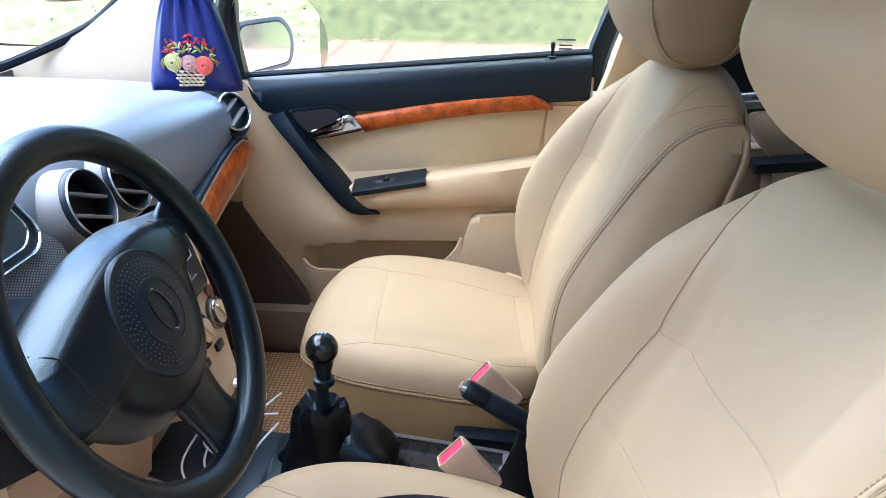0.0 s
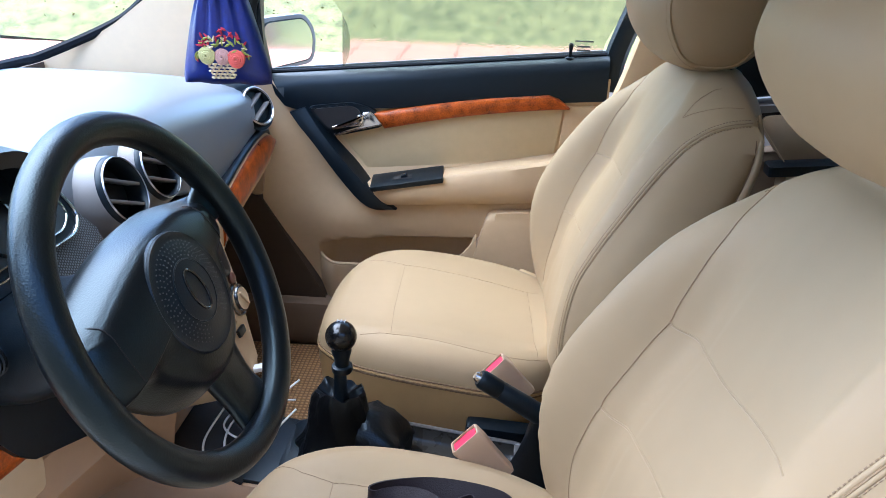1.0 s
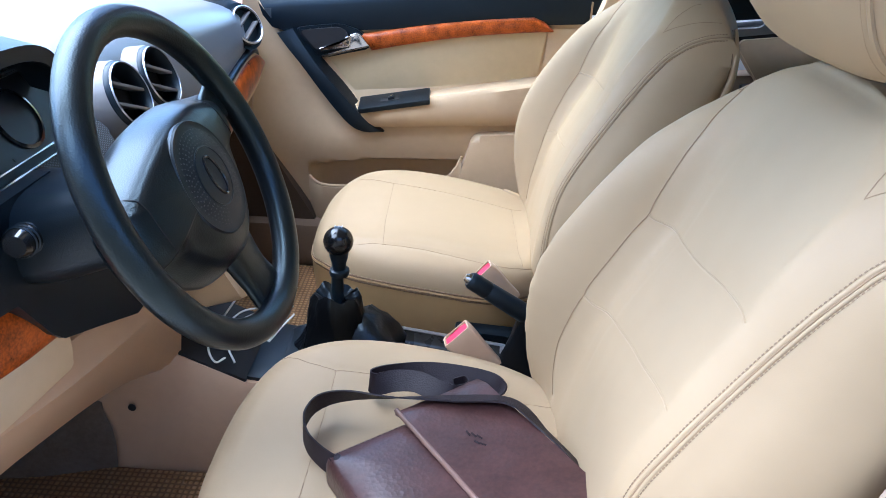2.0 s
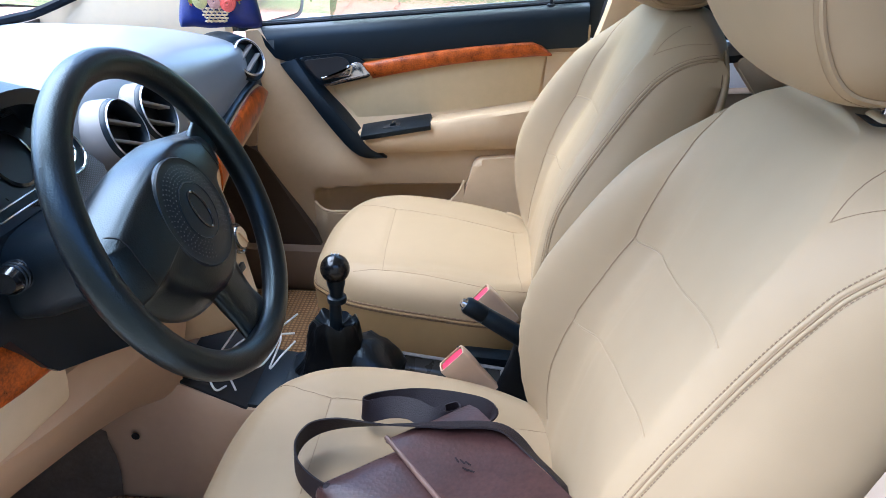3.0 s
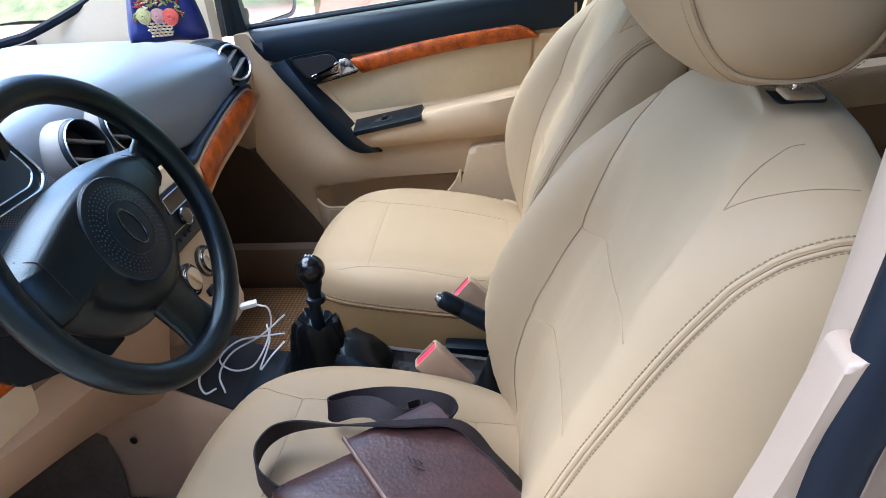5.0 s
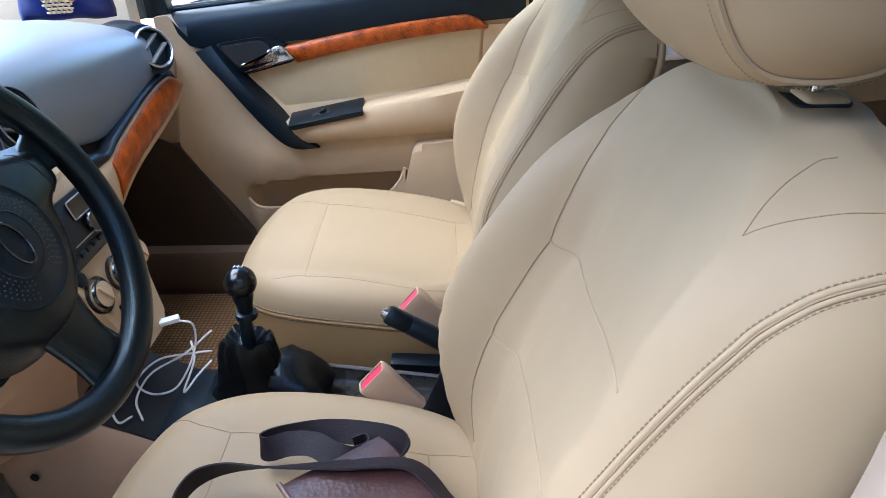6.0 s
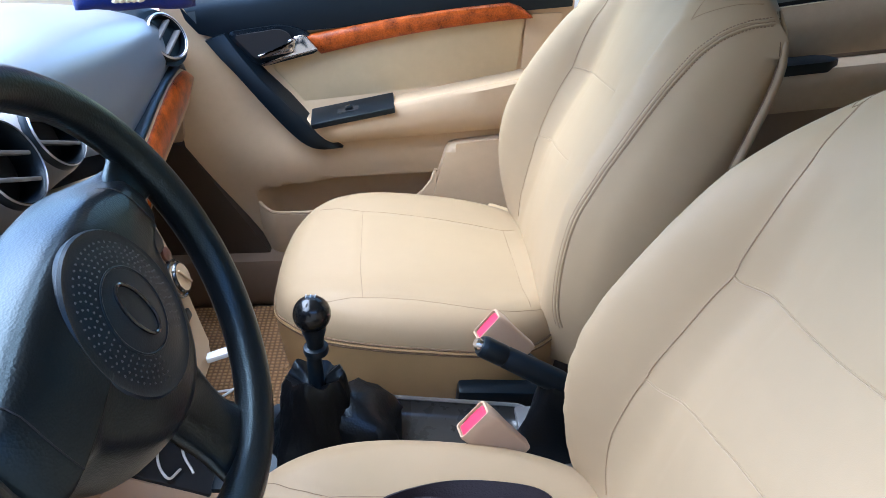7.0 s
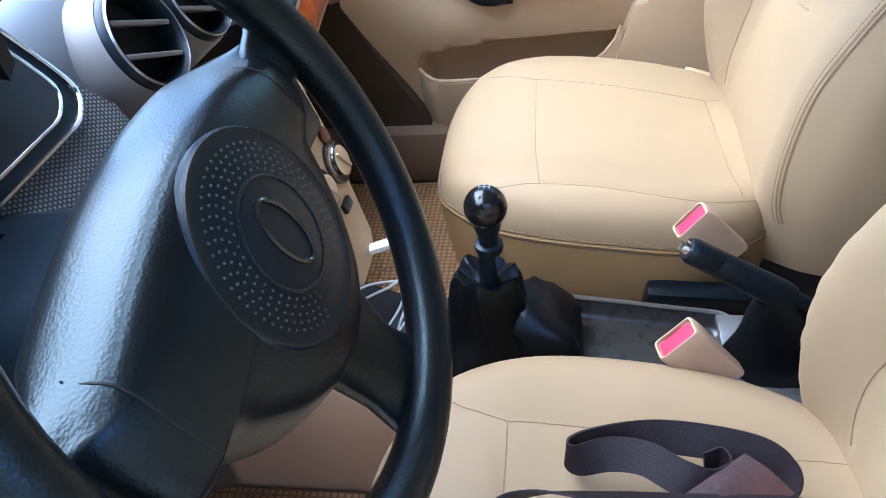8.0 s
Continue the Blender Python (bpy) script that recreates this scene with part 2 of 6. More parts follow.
def rounded(poly, r, n=4):
    """The outline with its corners rounded off."""
    out, k = [], len(poly)
    for i in range(k):
        p0, p, p1 = V(poly[i - 1]), V(poly[i]), V(poly[(i + 1) % k])
        a, b = p0 - p, p1 - p
        d = min(r, a.length * 0.45, b.length * 0.45)
        s, e = p + a.normalized() * d, p + b.normalized() * d
        for j in range(n + 1):
            t = j / n
            out.append(tuple((1 - t) ** 2 * s + 2 * t * (1 - t) * p + t * t * e))
    return out


def revolve(profile, m=None, seg=24, squash=1.0, hollow=False):
    """A turned body: (radius, height) pairs round the local z axis."""
    bm = bmesh.new()
    rings = [[V((r * math.cos(w), squash * r * math.sin(w), h)) for w in (2 * math.pi * j / seg for j in range(seg))] for r, h in profile]
    loft(bm, rings + rings[:1] if hollow else rings, caps=not hollow)
    if hollow:
        bmesh.ops.remove_doubles(bm, verts=bm.verts[:], dist=1e-6)
    bmesh.ops.transform(bm, matrix=m or Matrix(), verts=bm.verts[:])
    return bm


def ribbon(bm, pts, wide, thick=0.0022):
    """A strap along (x, y, z, twist degrees): width turned by twist from upright."""
    rings = []
    path = dense([p[:3] for p in pts], 8)
    tw = []
    for i in range(len(pts) - 1):
        tw += [pts[i][3] + (pts[i + 1][3] - pts[i][3]) * j / 8 for j in range(8)]
    tw.append(pts[-1][3])
    for i, p in enumerate(path):
        d = (path[min(i + 1, len(path) - 1)] - path[max(i - 1, 0)]).normalized()
        side = d.cross(V((0, 0, 1))).normalized()
        up = side.cross(d)
        c, s = math.cos(radians(tw[i])), math.sin(radians(tw[i]))
        w, n = (up * c + side * s) * wide / 2, (side * c - up * s) * thick / 2
        rings.append([p - w - n, p + w - n, p + w + n, p - w + n])
    return loft(bm, rings)


DOOR = Matrix(((1, 0, 0, 0), (0, 0, -1, 0), (0, 1, 0, 0), (0, 0, 0, 1)))  # local x, y, z -> x, -z, y: outlines in x-z that face the cabin


def on_door(y):
    return Matrix.Translation((0, y, 0)) @ DOOR


# ---- outside ----
def ground_sheet():
    bm = bmesh.new()
    bmesh.ops.create_grid(bm, x_segments=8, y_segments=8, size=400)
    bmesh.ops.translate(bm, vec=(0, 0, -0.30), verts=bm.verts[:])
    return bm


EARTH = mat("clay brown concrete paving", (0.31, 0.26, 0.19), 0.85, vary=0.15, vary_scale=0.7, grain=60, bump=0.2)
BRICK_RED = mat("red paving tile", (0.52, 0.24, 0.16), 0.8, vary=0.16, vary_scale=2.5, grain=60, bump=0.2)
GRASS = mat("green grass", (0.11, 0.125, 0.032), 0.9, vary=0.45, vary_scale=6, grain=60, bump=0.4, color2=(0.30, 0.28, 0.10))
LEAF = mat("green leaves", (0.09, 0.15, 0.04), 0.6, vary=0.4, vary_scale=3, bump=0, color2=(0.13, 0.2, 0.05))
BARK = mat("grey brown bark", (0.14, 0.1, 0.07), 0.9, vary=0.3, vary_scale=8, grain=40, bump=0.5)
alone("ground", ground_sheet(), EARTH, "pale concrete ground under the car", kind="structure")
pavement = alone("pavement", block((60, 3.0, 0.04), pose(-2, 5.75, -0.279)), BRICK_RED, "wet red tiled pavement beside the car", kind="structure")
tile_mesh = None
for i in range(16):
    for j in range(6):
        if tile_mesh is None:
            tile = part("paving_tile", block((0.57, 0.57, 0.02), None, 0.006, 1), BRICK_RED, pavement)
            tile_mesh = tile.data
        else:
            tile = new("paving_tile", tile_mesh)
            tile.parent = pavement
        tile.location = (-6.0 + i * 0.585, 4.1 + j * 0.585, -0.2535 + 0.001 * ((i * 7 + j * 3) % 4))


def bank():
    bm = bmesh.new()
    rows = []
    for y, z in ((7.3, -0.26), (7.6, -0.15), (8.5, 0.3), (9.9, 1.0), (11.9, 1.9), (15, 2.7), (24, 3.1)):
        rows.append([V((-30 + 2.0 * i, y, z + 0.12 * noise.noise(V((i * 0.7, y, 0))))) for i in range(31)])
    loft(bm, rows, closed=False)
    return bm


alone("grass_bank", bank(), GRASS, "sloping green grass bank behind the pavement", "lawn", kind="structure")


def blades(count, where, size, seed):
    """Many small leaf blades, each a bent pair of faces."""
    rnd = random.Random(seed)
    verts, faces = [], []
    for _ in range(count):
        p = where(rnd)
        d = V((rnd.gauss(0, 1), rnd.gauss(0, 1), rnd.gauss(0.3, 1))).normalized()
        s = d.cross(V((rnd.random(), rnd.random(), rnd.random()))).normalized()
        q = size * rnd.uniform(0.6, 1.4)
        n = len(verts)
        verts += [p - d * q * 0.5, p + s * q * 0.28, p + d * q * 0.5 + s.cross(d) * q * 0.1, p - s * q * 0.28]
        faces += [(n, n + 1, n + 2), (n, n + 2, n + 3)]
    me = bpy.data.meshes.new("leaves")
    me.from_pydata(verts, [], faces)
    bm = bmesh.new()
    bm.from_mesh(me)
    bpy.data.meshes.remove(me)
    return bm


def leaf_part(name, bm, parent=None, material=LEAF):
    me = bpy.data.meshes.new(name)
    bm.to_mesh(me)
    bm.free()
    me.materials.append(material)
    ob = new(name, me)
    ob.parent = parent
    return ob


def grass_spot(r):
    y = r.uniform(7.6, 13.5)
    z = float(np.interp(y, (7.3, 7.6, 8.5, 9.9, 11.9, 15), (-0.26, -0.15, 0.3, 1.0, 1.9, 2.7)))
    return V((r.uniform(-14, 10), y, z + r.uniform(0.0, 0.12)))


tagged(leaf_part("grass_tufts", blades(9000, grass_spot, 0.035, 3), material=GRASS), "short grass tufts on the bank", "grass", kind="stuff")


def hedge_spot(cx, cy, lx, ly, lz):
    def spot(r):
        a, b = r.uniform(-1, 1), r.uniform(-1, 1)
        top = lz * (0.8 + 0.2 * noise.noise(V((a * 4, b * 3, cx))))
        return V((cx + a * lx, cy + b * ly, -0.28 + r.random() ** 0.6 * top))
    return spot


for cx, cy, lx in ((-9.5, 6.4, 2.4), (-14, 8.0, 3.2)):
    tagged(leaf_part("hedge", blades(5200, hedge_spot(cx, cy, lx, 0.7, 1.1), 0.13, int(cx * -10))), "leafy green hedge beside the pavement", "hedge", "hedges", "stuff")


def tree(x, y, high, seed):
    rnd = random.Random(seed)
    root = thing("tree", (x, y, -0.28), "broad leafy green tree with grey brown trunk", "tree", "trees beyond the pavement")
    bm = bmesh.new()
    tube(bm, [(x, y, -0.3), (x + 0.05, y, high * 0.25), (x - 0.05, y + 0.1, high * 0.55)], [0.2, 0.15, 0.1], 10)
    for _ in range(7):
        a, z0 = rnd.uniform(0, 6.28), high * rnd.uniform(0.25, 0.5)
        tube(bm, [(x, y, z0), (x + math.cos(a) * 0.7, y + math.sin(a) * 0.7, z0 + 0.6), (x + math.cos(a) * 1.5, y + math.sin(a) * 1.5, z0 + 1.5)], [0.07, 0.05, 0.02], 6)
    part("trunk", bm, BARK, root)
    lobes = [(V((x + rnd.gauss(0, 1.1), y + rnd.gauss(0, 1.1), high * rnd.uniform(0.5, 0.95))), rnd.uniform(0.5, 1.0)) for _ in range(14)]

    def spot(r):
        c, k = r.choice(lobes)
        return c + V((r.gauss(0, 1), r.gauss(0, 1), r.gauss(0, 0.8))) * k * 0.55

    crown = leaf_part("crown", blades(5000, spot, 0.2, seed), root)
    crown.matrix_parent_inverse = Matrix.Translation(-root.location)


for x, y, hgt, sd in ((-14, 19, 5.5, 11), (7.5, 13, 6.0, 12), (13, 7.5, 6.0, 13)):
    tree(x, y, hgt, sd)


# ---- car shell ----
floor = alone("floor", block((2.9, 1.44, 0.05), pose(0.35, -0.02, -0.025)), CARPET, "brown carpeted cabin floor", kind="structure")


def firewall():
    bm = bmesh.new()
    rings = []
    for y in (-0.72, 0.68):
        rings.append([V((x, y, z)) for x, z in ((-1.04, 0.0), (-0.93, 0.0), (-1.0, 0.18), (-1.02, 0.74), (-1.08, 0.74), (-1.12, 0.1))])
    return loft(bm, rings)


alone("firewall", firewall(), CARPET, "dark carpeted firewall and footwell", kind="structure")
for y, s in ((0.66, 1), (-0.70, -1)):
    alone("door_sill", block((2.7, 0.13, 0.13), pose(0.35, y + s * 0.04, 0.065), 0.02), BEIGE_SHADED, "beige plastic door sill trim", kind="structure")
    alone("rocker", block((2.9, 0.06, 0.26), pose(0.3, y + s * 0.13, -0.02), 0.015), WHITE, "white painted rocker panel", kind="structure")


def roof():
    bm = bmesh.new()
    rings = []
    for x, z, w in ((-0.36, 1.19, 0.52), (-0.2, 1.235, 0.545), (0.2, 1.275, 0.56), (0.7, 1.275, 0.555), (1.2, 1.22, 0.54)):
        lo = [V((x, -0.02 + w * u, z - 0.03 * u * u * u * u)) for u in np.linspace(-1, 1, 9)]
        hi = [V((x, -0.02 + (w + 0.02) * u, z + 0.04 - 0.03 * u * u)) for u in np.linspace(1, -1, 9)]
        rings.append(lo + hi)
    return loft(bm, rings)


alone("ceiling", roof(), HEADLINER, "cream cloth headliner under the roof", kind="structure")


def bar(pts, wide, deep):
    """A pillar along points, wide along its path's side and deep across the car."""
    bm = bmesh.new()
    rings = []
    path = dense(pts, 5)
    for i, p in enumerate(path):
        d = (path[min(i + 1, len(path) - 1)] - path[max(i - 1, 0)]).normalized()
        s = V((0, 1, 0)).cross(d).normalized()
        w = wide[0] + (wide[1] - wide[0]) * i / (len(path) - 1)
        ring = []
        for a in range(12):
            c, q = math.cos(2 * math.pi * a / 12), math.sin(2 * math.pi * a / 12)
            ring.append(p + s * w / 2 * math.copysign(abs(c) ** 0.55, c) + V((0, 1, 0)) * deep / 2 * math.copysign(abs(q) ** 0.55, q))
        rings.append(ring)
    return loft(bm, rings)


PILLAR = [(-1.12, 0.62), (-1.08, 0.738), (-0.955, 0.772), (-0.857, 0.822), (-0.77, 0.884), (-0.6, 1.015), (-0.42, 1.145), (-0.30, 1.225), (-0.20, 1.23), (-0.30, 1.15), (-0.46, 1.02), (-0.555, 0.935), (-0.59, 0.88), (-0.605, 0.80), (-0.61, 0.66)]
for y, side in ((0.64, 1), (-0.68, -1)):
    bm = bmesh.new()
    n_in = [V((a, y - side * 0.27 * max(0, b - 0.74) - side * 0.06 * max(0.0, (-0.70 - a) / 0.3), b)) for a, b in rounded(PILLAR, 0.02, 3)]
    loft(bm, [n_in, [p + V((0, side * 0.012, 0)) for p in n_in], [p * 1.0 + V((0, side * 0.05, 0)) for p in n_in]])
    alone("a_pillar", bm, PALE, "pale cream windscreen pillar trim", kind="structure")
    bm = bmesh.new()
    rise = [V((a, y - side * 0.27 * max(0, b - 0.74) - side * 0.06 * max(0.0, (-0.70 - a) / 0.3) + side * 0.02, b + 0.004)) for a, b in PILLAR[2:8]]
    tube(bm, dense([V((-1.005, -0.02, 0.760)), V((-1.0, y - side * 0.35, 0.760)), V((-0.995, y - side * 0.20, 0.760)), V((-0.985, y - side * 0.11, 0.764))] + rise[1:], 4), 0.011, 8)
    alone("screen_border", bm, GREY_RUBBER, "black windscreen edge strip", kind="structure")
    fwd = 0.035 if side > 0 else 0.012
    alone("b_pillar", bar([(0.355 - fwd, y + 0.035 * side, 0.05), (0.358 - fwd, y + 0.035 * side, 0.5), (0.366 - fwd, y + 0.03 * side, 0.65), (0.40 - fwd, y + 0.005 * side, 0.80), (0.48 - fwd, y - 0.08 * side, 1.23)], (0.13 + fwd, 0.11 + fwd), 0.05), BEIGE if side > 0 else ROSE_BEIGE_DIM, "beige plastic centre pillar trim", kind="structure")


def screen():
    bm = bmesh.new()
    rows = []
    for t in np.linspace(0, 1, 8):
        w = 0.66 - 0.14 * t
        rows.append([V((-1.03 + 0.68 * t + 0.05 * u * u, -0.02 + w * u, 0.762 + 0.44 * t)) for u in np.linspace(-1, 1, 9)])
    return loft(bm, rows, closed=False)


windscreen = alone("windscreen", screen(), GLASS, "clear curved front windscreen glass", kind="structure")
windscreen.visible_shadow = False
# unseen wall added on the near side to cut light, toned dark against bounce
alone("near_light_block", block((22, 0.25, 2.9), pose(2.2, -3.1, 1.15)), mat("tan plain wall", (0.27, 0.22, 0.155), 0.9, vary=0.1, vary_scale=1.2, grain=40, bump=0.2), "unseen plain wall added to shape the near-side light", kind="structure")
for y, s in ((0.585, 1), (-0.625, -1)):
    alone("roof_rail", bar([(-0.40, y, 1.165), (0.2, y, 1.22), (0.7, y, 1.22), (1.2, y - 0.02 * s, 1.17)], (0.12, 0.12), 0.11), WHITE, "white painted roof side rail", kind="structure")
# rear of the cabin
rear_seat = thing("rear_bench", (1.1, -0.02, 0.0), "beige leatherette rear bench seat", "seat")
part("cushion", block((0.5, 1.26, 0.2), pose(0.98, -0.02, 0.26, 0, 4, 0), 0.05, 3), LEATHER, rear_seat)
part("base", block((0.46, 1.24, 0.18), pose(0.98, -0.02, 0.09), 0.01), CARPET, rear_seat)
part("backrest", block((0.14, 1.26, 0.62), pose(1.32, -0.02, 0.56, 0, 20, 0), 0.05, 3), LEATHER, rear_seat)
alone("rear_window", slab([(-0.62, 0.0), (0.62, 0.0), (0.52, 0.66), (-0.52, 0.66)], 0.004, Matrix(((0, -0.85, 0.53, 1.78), (1, 0, 0, -0.02), (0, 0.53, 0.85, 0.865), (0, 0, 0, 1)))), TINT_REAR, "dark tinted rear window", kind="structure")
alone("parcel_shelf", block((0.5, 1.36, 0.04), pose(1.62, -0.02, 0.84)), BLACK, "dark rear parcel shelf", kind="structure")
for y, s in ((0.70, 1), (-0.74, -1)):
    alone("c_pillar", bar([(1.35, y, 0.3), (1.42, y, 0.8), (1.15, y - 0.13 * s, 1.2)], (0.5, 0.3), 0.05), BEIGE, "beige rear pillar trim", kind="structure")

for y, s in ((0.66, 1), (-0.70, -1)):
    alone("inner_fender", block((0.12, 0.06, 0.72), pose(-1.0, y + s * 0.06, 0.36)), CARPET, "dark carpeted footwell corner", kind="structure")
alone("rear_bulkhead", block((0.06, 1.4, 0.86), pose(1.55, -0.02, 0.41, 0, 12, 0)), CARPET, "dark rear bulkhead behind the bench", kind="structure")


def bonnet():
    bm = bmesh.new()
    rows = []
    for x, z, w in ((-1.08, 0.735, 0.70), (-1.3, 0.735, 0.72), (-1.7, 0.68, 0.72), (-2.0, 0.58, 0.66), (-2.1, 0.42, 0.62), (-2.12, -0.1, 0.62)):
        rows.append([V((x + 0.06 * u * u, -0.02 + w * u, z - 0.05 * u**4)) for u in np.linspace(-1, 1, 11)])
    return loft(bm, rows, closed=False)


alone("bonnet", bonnet(), WHITE, "white painted car bonnet", kind="structure")
for y in (0.79, -0.83):
    alone("fender", block((1.1, 0.05, 0.72), pose(-1.5, y - 0.02, 0.27), 0.02), WHITE, "white painted front fender", kind="structure")
alone("rear_quarter", block((1.2, 0.05, 0.86), pose(1.05, -0.80, 0.36), 0.02), WHITE, "white painted rear door and quarter panel", kind="structure")
alone("rear_side_glass", block((1.0, 0.004, 0.36), pose(0.95, -0.72, 0.98, 14, 0, 0)), TINT_REAR, "tinted rear side window", kind="structure")

# ---- passenger door ----
def sill_z(x):
    return 0.758 + 0.0913 * x


def passenger_door():
    d = thing("front_door", (-0.15, 0.72, 0.1), "closed front door with black upper, wood strip and beige trim", "car door")
    # lower moulded trim with a waisted section and a hollow for the pocket
    bm = bmesh.new()
    rings = []
    slot_x, slot_z = (-0.455, -0.43, -0.357, -0.24, -0.04), (0.258, 0.282, 0.299, 0.312, 0.320)
    for x in np.linspace(-0.575, 0.262, 120):
        zt = sill_z(x) - 0.05 * min(1.0, max(0.0, (x + 0.545) / 0.03)) - 0.002
        zb = max(0.12, min(zt - 0.05, 0.165 + (-0.44 - x) * 1.75))
        prof = []
        for k in np.linspace(0, 1, 64):
            z = zb + (zt - zb) * k
            bulge = 0.035 * math.exp(-(((z - (0.40 + 0.09 * x)) / 0.10) ** 2)) * min(1.0, max(0.0, (x + 0.62) / 0.26))
            front = 0.05 * max(0.0, (-0.45 - x) / 0.2) ** 1.5
            y = 0.705 - bulge - front
            if -0.44 < x < -0.03:
                y += 0.034 * min(1.0, max(0.0, (curve_through(slot_x, slot_z, x) - z) / 0.008)) * min(1.0, (x + 0.44) / 0.03)
            prof.append(V((x, y, z)))
        prof += [V((x, 0.76, zt)), V((x, 0.78, zb))]
        rings.append(prof)
    loft(bm, rings)
    part("trim_panel", bm, BEIGE, d, "beige moulded lower door trim")
    # black upper panel, rolled over at the sill
    bm = bmesh.new()
    rings = []
    for x in np.linspace(-0.548, 0.255, 22):
        s = sill_z(x)
        lo = 0.625 + 0.075 * (x + 0.5)
        cut = max(0.0, (-0.50 - x) / 0.06)
        lo += cut * 0.08
        rings.append([V((x, 0.692, lo)), V((x, 0.690, lo + 0.02)), V((x, 0.694, s - 0.03)), V((x, 0.702, s - 0.01)), V((x, 0.718, s)), V((x, 0.755, s)), V((x, 0.76, lo))])
    loft(bm, rings)
    part("upper_panel", bm, BLACK, d, "black grained upper door panel")
    # inset
    poly = [(-0.415, 0.618), (-0.27, 0.603), (0.158, 0.664), (0.146, 0.548), (-0.11, 0.508), (-0.305, 0.482)]
    part("fabric_insert", slab(rounded(poly, 0.008), 0.02, on_door(0.6965), 0.004), BEIGE_LIGHT, d, "pale beige padded insert")
    part("trim_end", slab(rounded([(0.162, 0.665), (0.238, 0.668), (0.225, 0.43), (0.15, 0.43)], 0.006), 0.02, on_door(0.6985), 0.003), BEIGE, d)
    # wood strip, rounded across
    bm = bmesh.new()
    rings = []
    for x in np.linspace(-0.29, 0.172, 20):
        lo = 0.591 + 0.1575 * (x + 0.268) + 0.010 * math.sin((x + 0.29) / 0.46 * math.pi)
        hi = 0.631 + 0.138 * (x + 0.296) + 0.008 * math.sin((x + 0.29) / 0.46 * math.pi)
        if x > 0.135:
            hi = hi - (hi - lo - 0.004) * ((x - 0.135) / 0.037)
        if x < -0.268:
            lo += (hi - lo) * 0.8 * ((-0.268 - x) / 0.022) ** 1.2
        ring = []
        for a in np.linspace(0, math.pi, 9):
            ring.append(V((x, 0.690 - 0.011 * math.sin(a), (lo + hi) / 2 - (hi - lo) / 2 * math.cos(a))))
        rings.append(ring + [V((x, 0.70, hi)), V((x, 0.70, lo))])
    loft(bm, rings)
    part("wood_strip", bm, WOOD, d, "glossy reddish burl wood strip")
    # inside handle: dark cup, chrome lever
    cup = part("handle_cup", slab(rounded([(-0.455, 0.640), (-0.40, 0.648), (-0.340, 0.655), (-0.290, 0.640), (-0.263, 0.600), (-0.395, 0.568)], 0.018, 5), 0.02, on_door(0.684), 0.006), BLACK, d, "black recessed handle cup")
    # flat near-black plate on the cup, painted for the shade in its hollow
    part("recess", slab(rounded([(-0.438, 0.636), (-0.345, 0.649), (-0.325, 0.641), (-0.316, 0.612), (-0.397, 0.588)], 0.012, 4), 0.004, on_door(0.6732)), DARK, cup)
    part("lever", slab(rounded([(-0.394, 0.598), (-0.335, 0.612), (-0.325, 0.630), (-0.312, 0.630), (-0.318, 0.604), (-0.388, 0.588)], 0.004, 3), 0.010, on_door(0.669), 0.004), CHROME, cup, "chrome door lever")
    part("chrome_plate", slab(rounded([(-0.318, 0.633), (-0.295, 0.637), (-0.268, 0.606), (-0.384, 0.573), (-0.390, 0.580), (-0.316, 0.599)], 0.004, 3), 0.008, on_door(0.674), 0.003), CHROME, cup, "chrome handle plate")
    # arched pull
    bm = bmesh.new()
    left = dense([(-0.4984, 0.624, 0), (-0.4725, 0.595, 0), (-0.434, 0.553, 0), (-0.394, 0.503, 0), (-0.351, 0.450, 0), (-0.315, 0.413, 0), (-0.282, 0.3975, 0), (-0.233, 0.396, 0)], 5)
    right = dense([(-0.4454, 0.6387, 0), (-0.417, 0.598, 0), (-0.389, 0.5615, 0), (-0.3546, 0.5235, 0), (-0.3157, 0.480, 0), (-0.285, 0.444, 0), (-0.257, 0.415, 0), (-0.232, 0.397, 0)], 5)
    rings = []
    for i, (a, b) in enumerate(zip(left, right)):
        t = i / (len(left) - 1)
        y = curve_through((0.0, 0.2, 0.45, 0.7, 0.9, 1.0), (0.680, 0.662, 0.644, 0.640, 0.648, 0.660), t)
        back = b.x + 0.003
        b = V((b.x - 0.010 * (1 - t), b.y, 0))
        c = (a + b) / 2
        rings.append([V((a.x, 0.70, a.y)), V((a.x, y + 0.010, a.y)), V((a.x * 0.9 + c.x * 0.1, y + 0.002, a.y * 0.9 + c.y * 0.1)), V((c.x, y - 0.002, c.y)), V((b.x * 0.9 + c.x * 0.1, y + 0.002, b.y * 0.9 + c.y * 0.1)), V((b.x, y + 0.008, b.y)), V((back, 0.70, b.y))])
    loft(bm, rings)
    part("pull_handle", bm, BLACK, d, "black grained arched pull handle")
    # armrest
    bm = bmesh.new()
    rings = []
    for x in np.linspace(-0.325, 0.225, 18):
        zt = 0.503 + 0.19 * (x + 0.10)
        zb = 0.413 + 0.07 * (x + 0.231)
        k = 0.068 * min(1.0, max(0.0, (x + 0.36) / 0.12)) ** 0.5
        rings.append([V((x, 0.70, zt)), V((x, 0.70 - k * 0.9, zt)), V((x, 0.70 - k, zt - 0.008)), V((x, 0.70 - k - 0.002, (zt + zb) / 2)), V((x, 0.70 - k * 0.92, zb + 0.012)), V((x, 0.70 - k * 0.75, zb)), V((x, 0.70, zb - 0.005))])
    loft(bm, rings)
    arm = part("armrest", bm, BEIGE, d, "beige moulded armrest")
    tilt = math.degrees(math.atan(0.19))
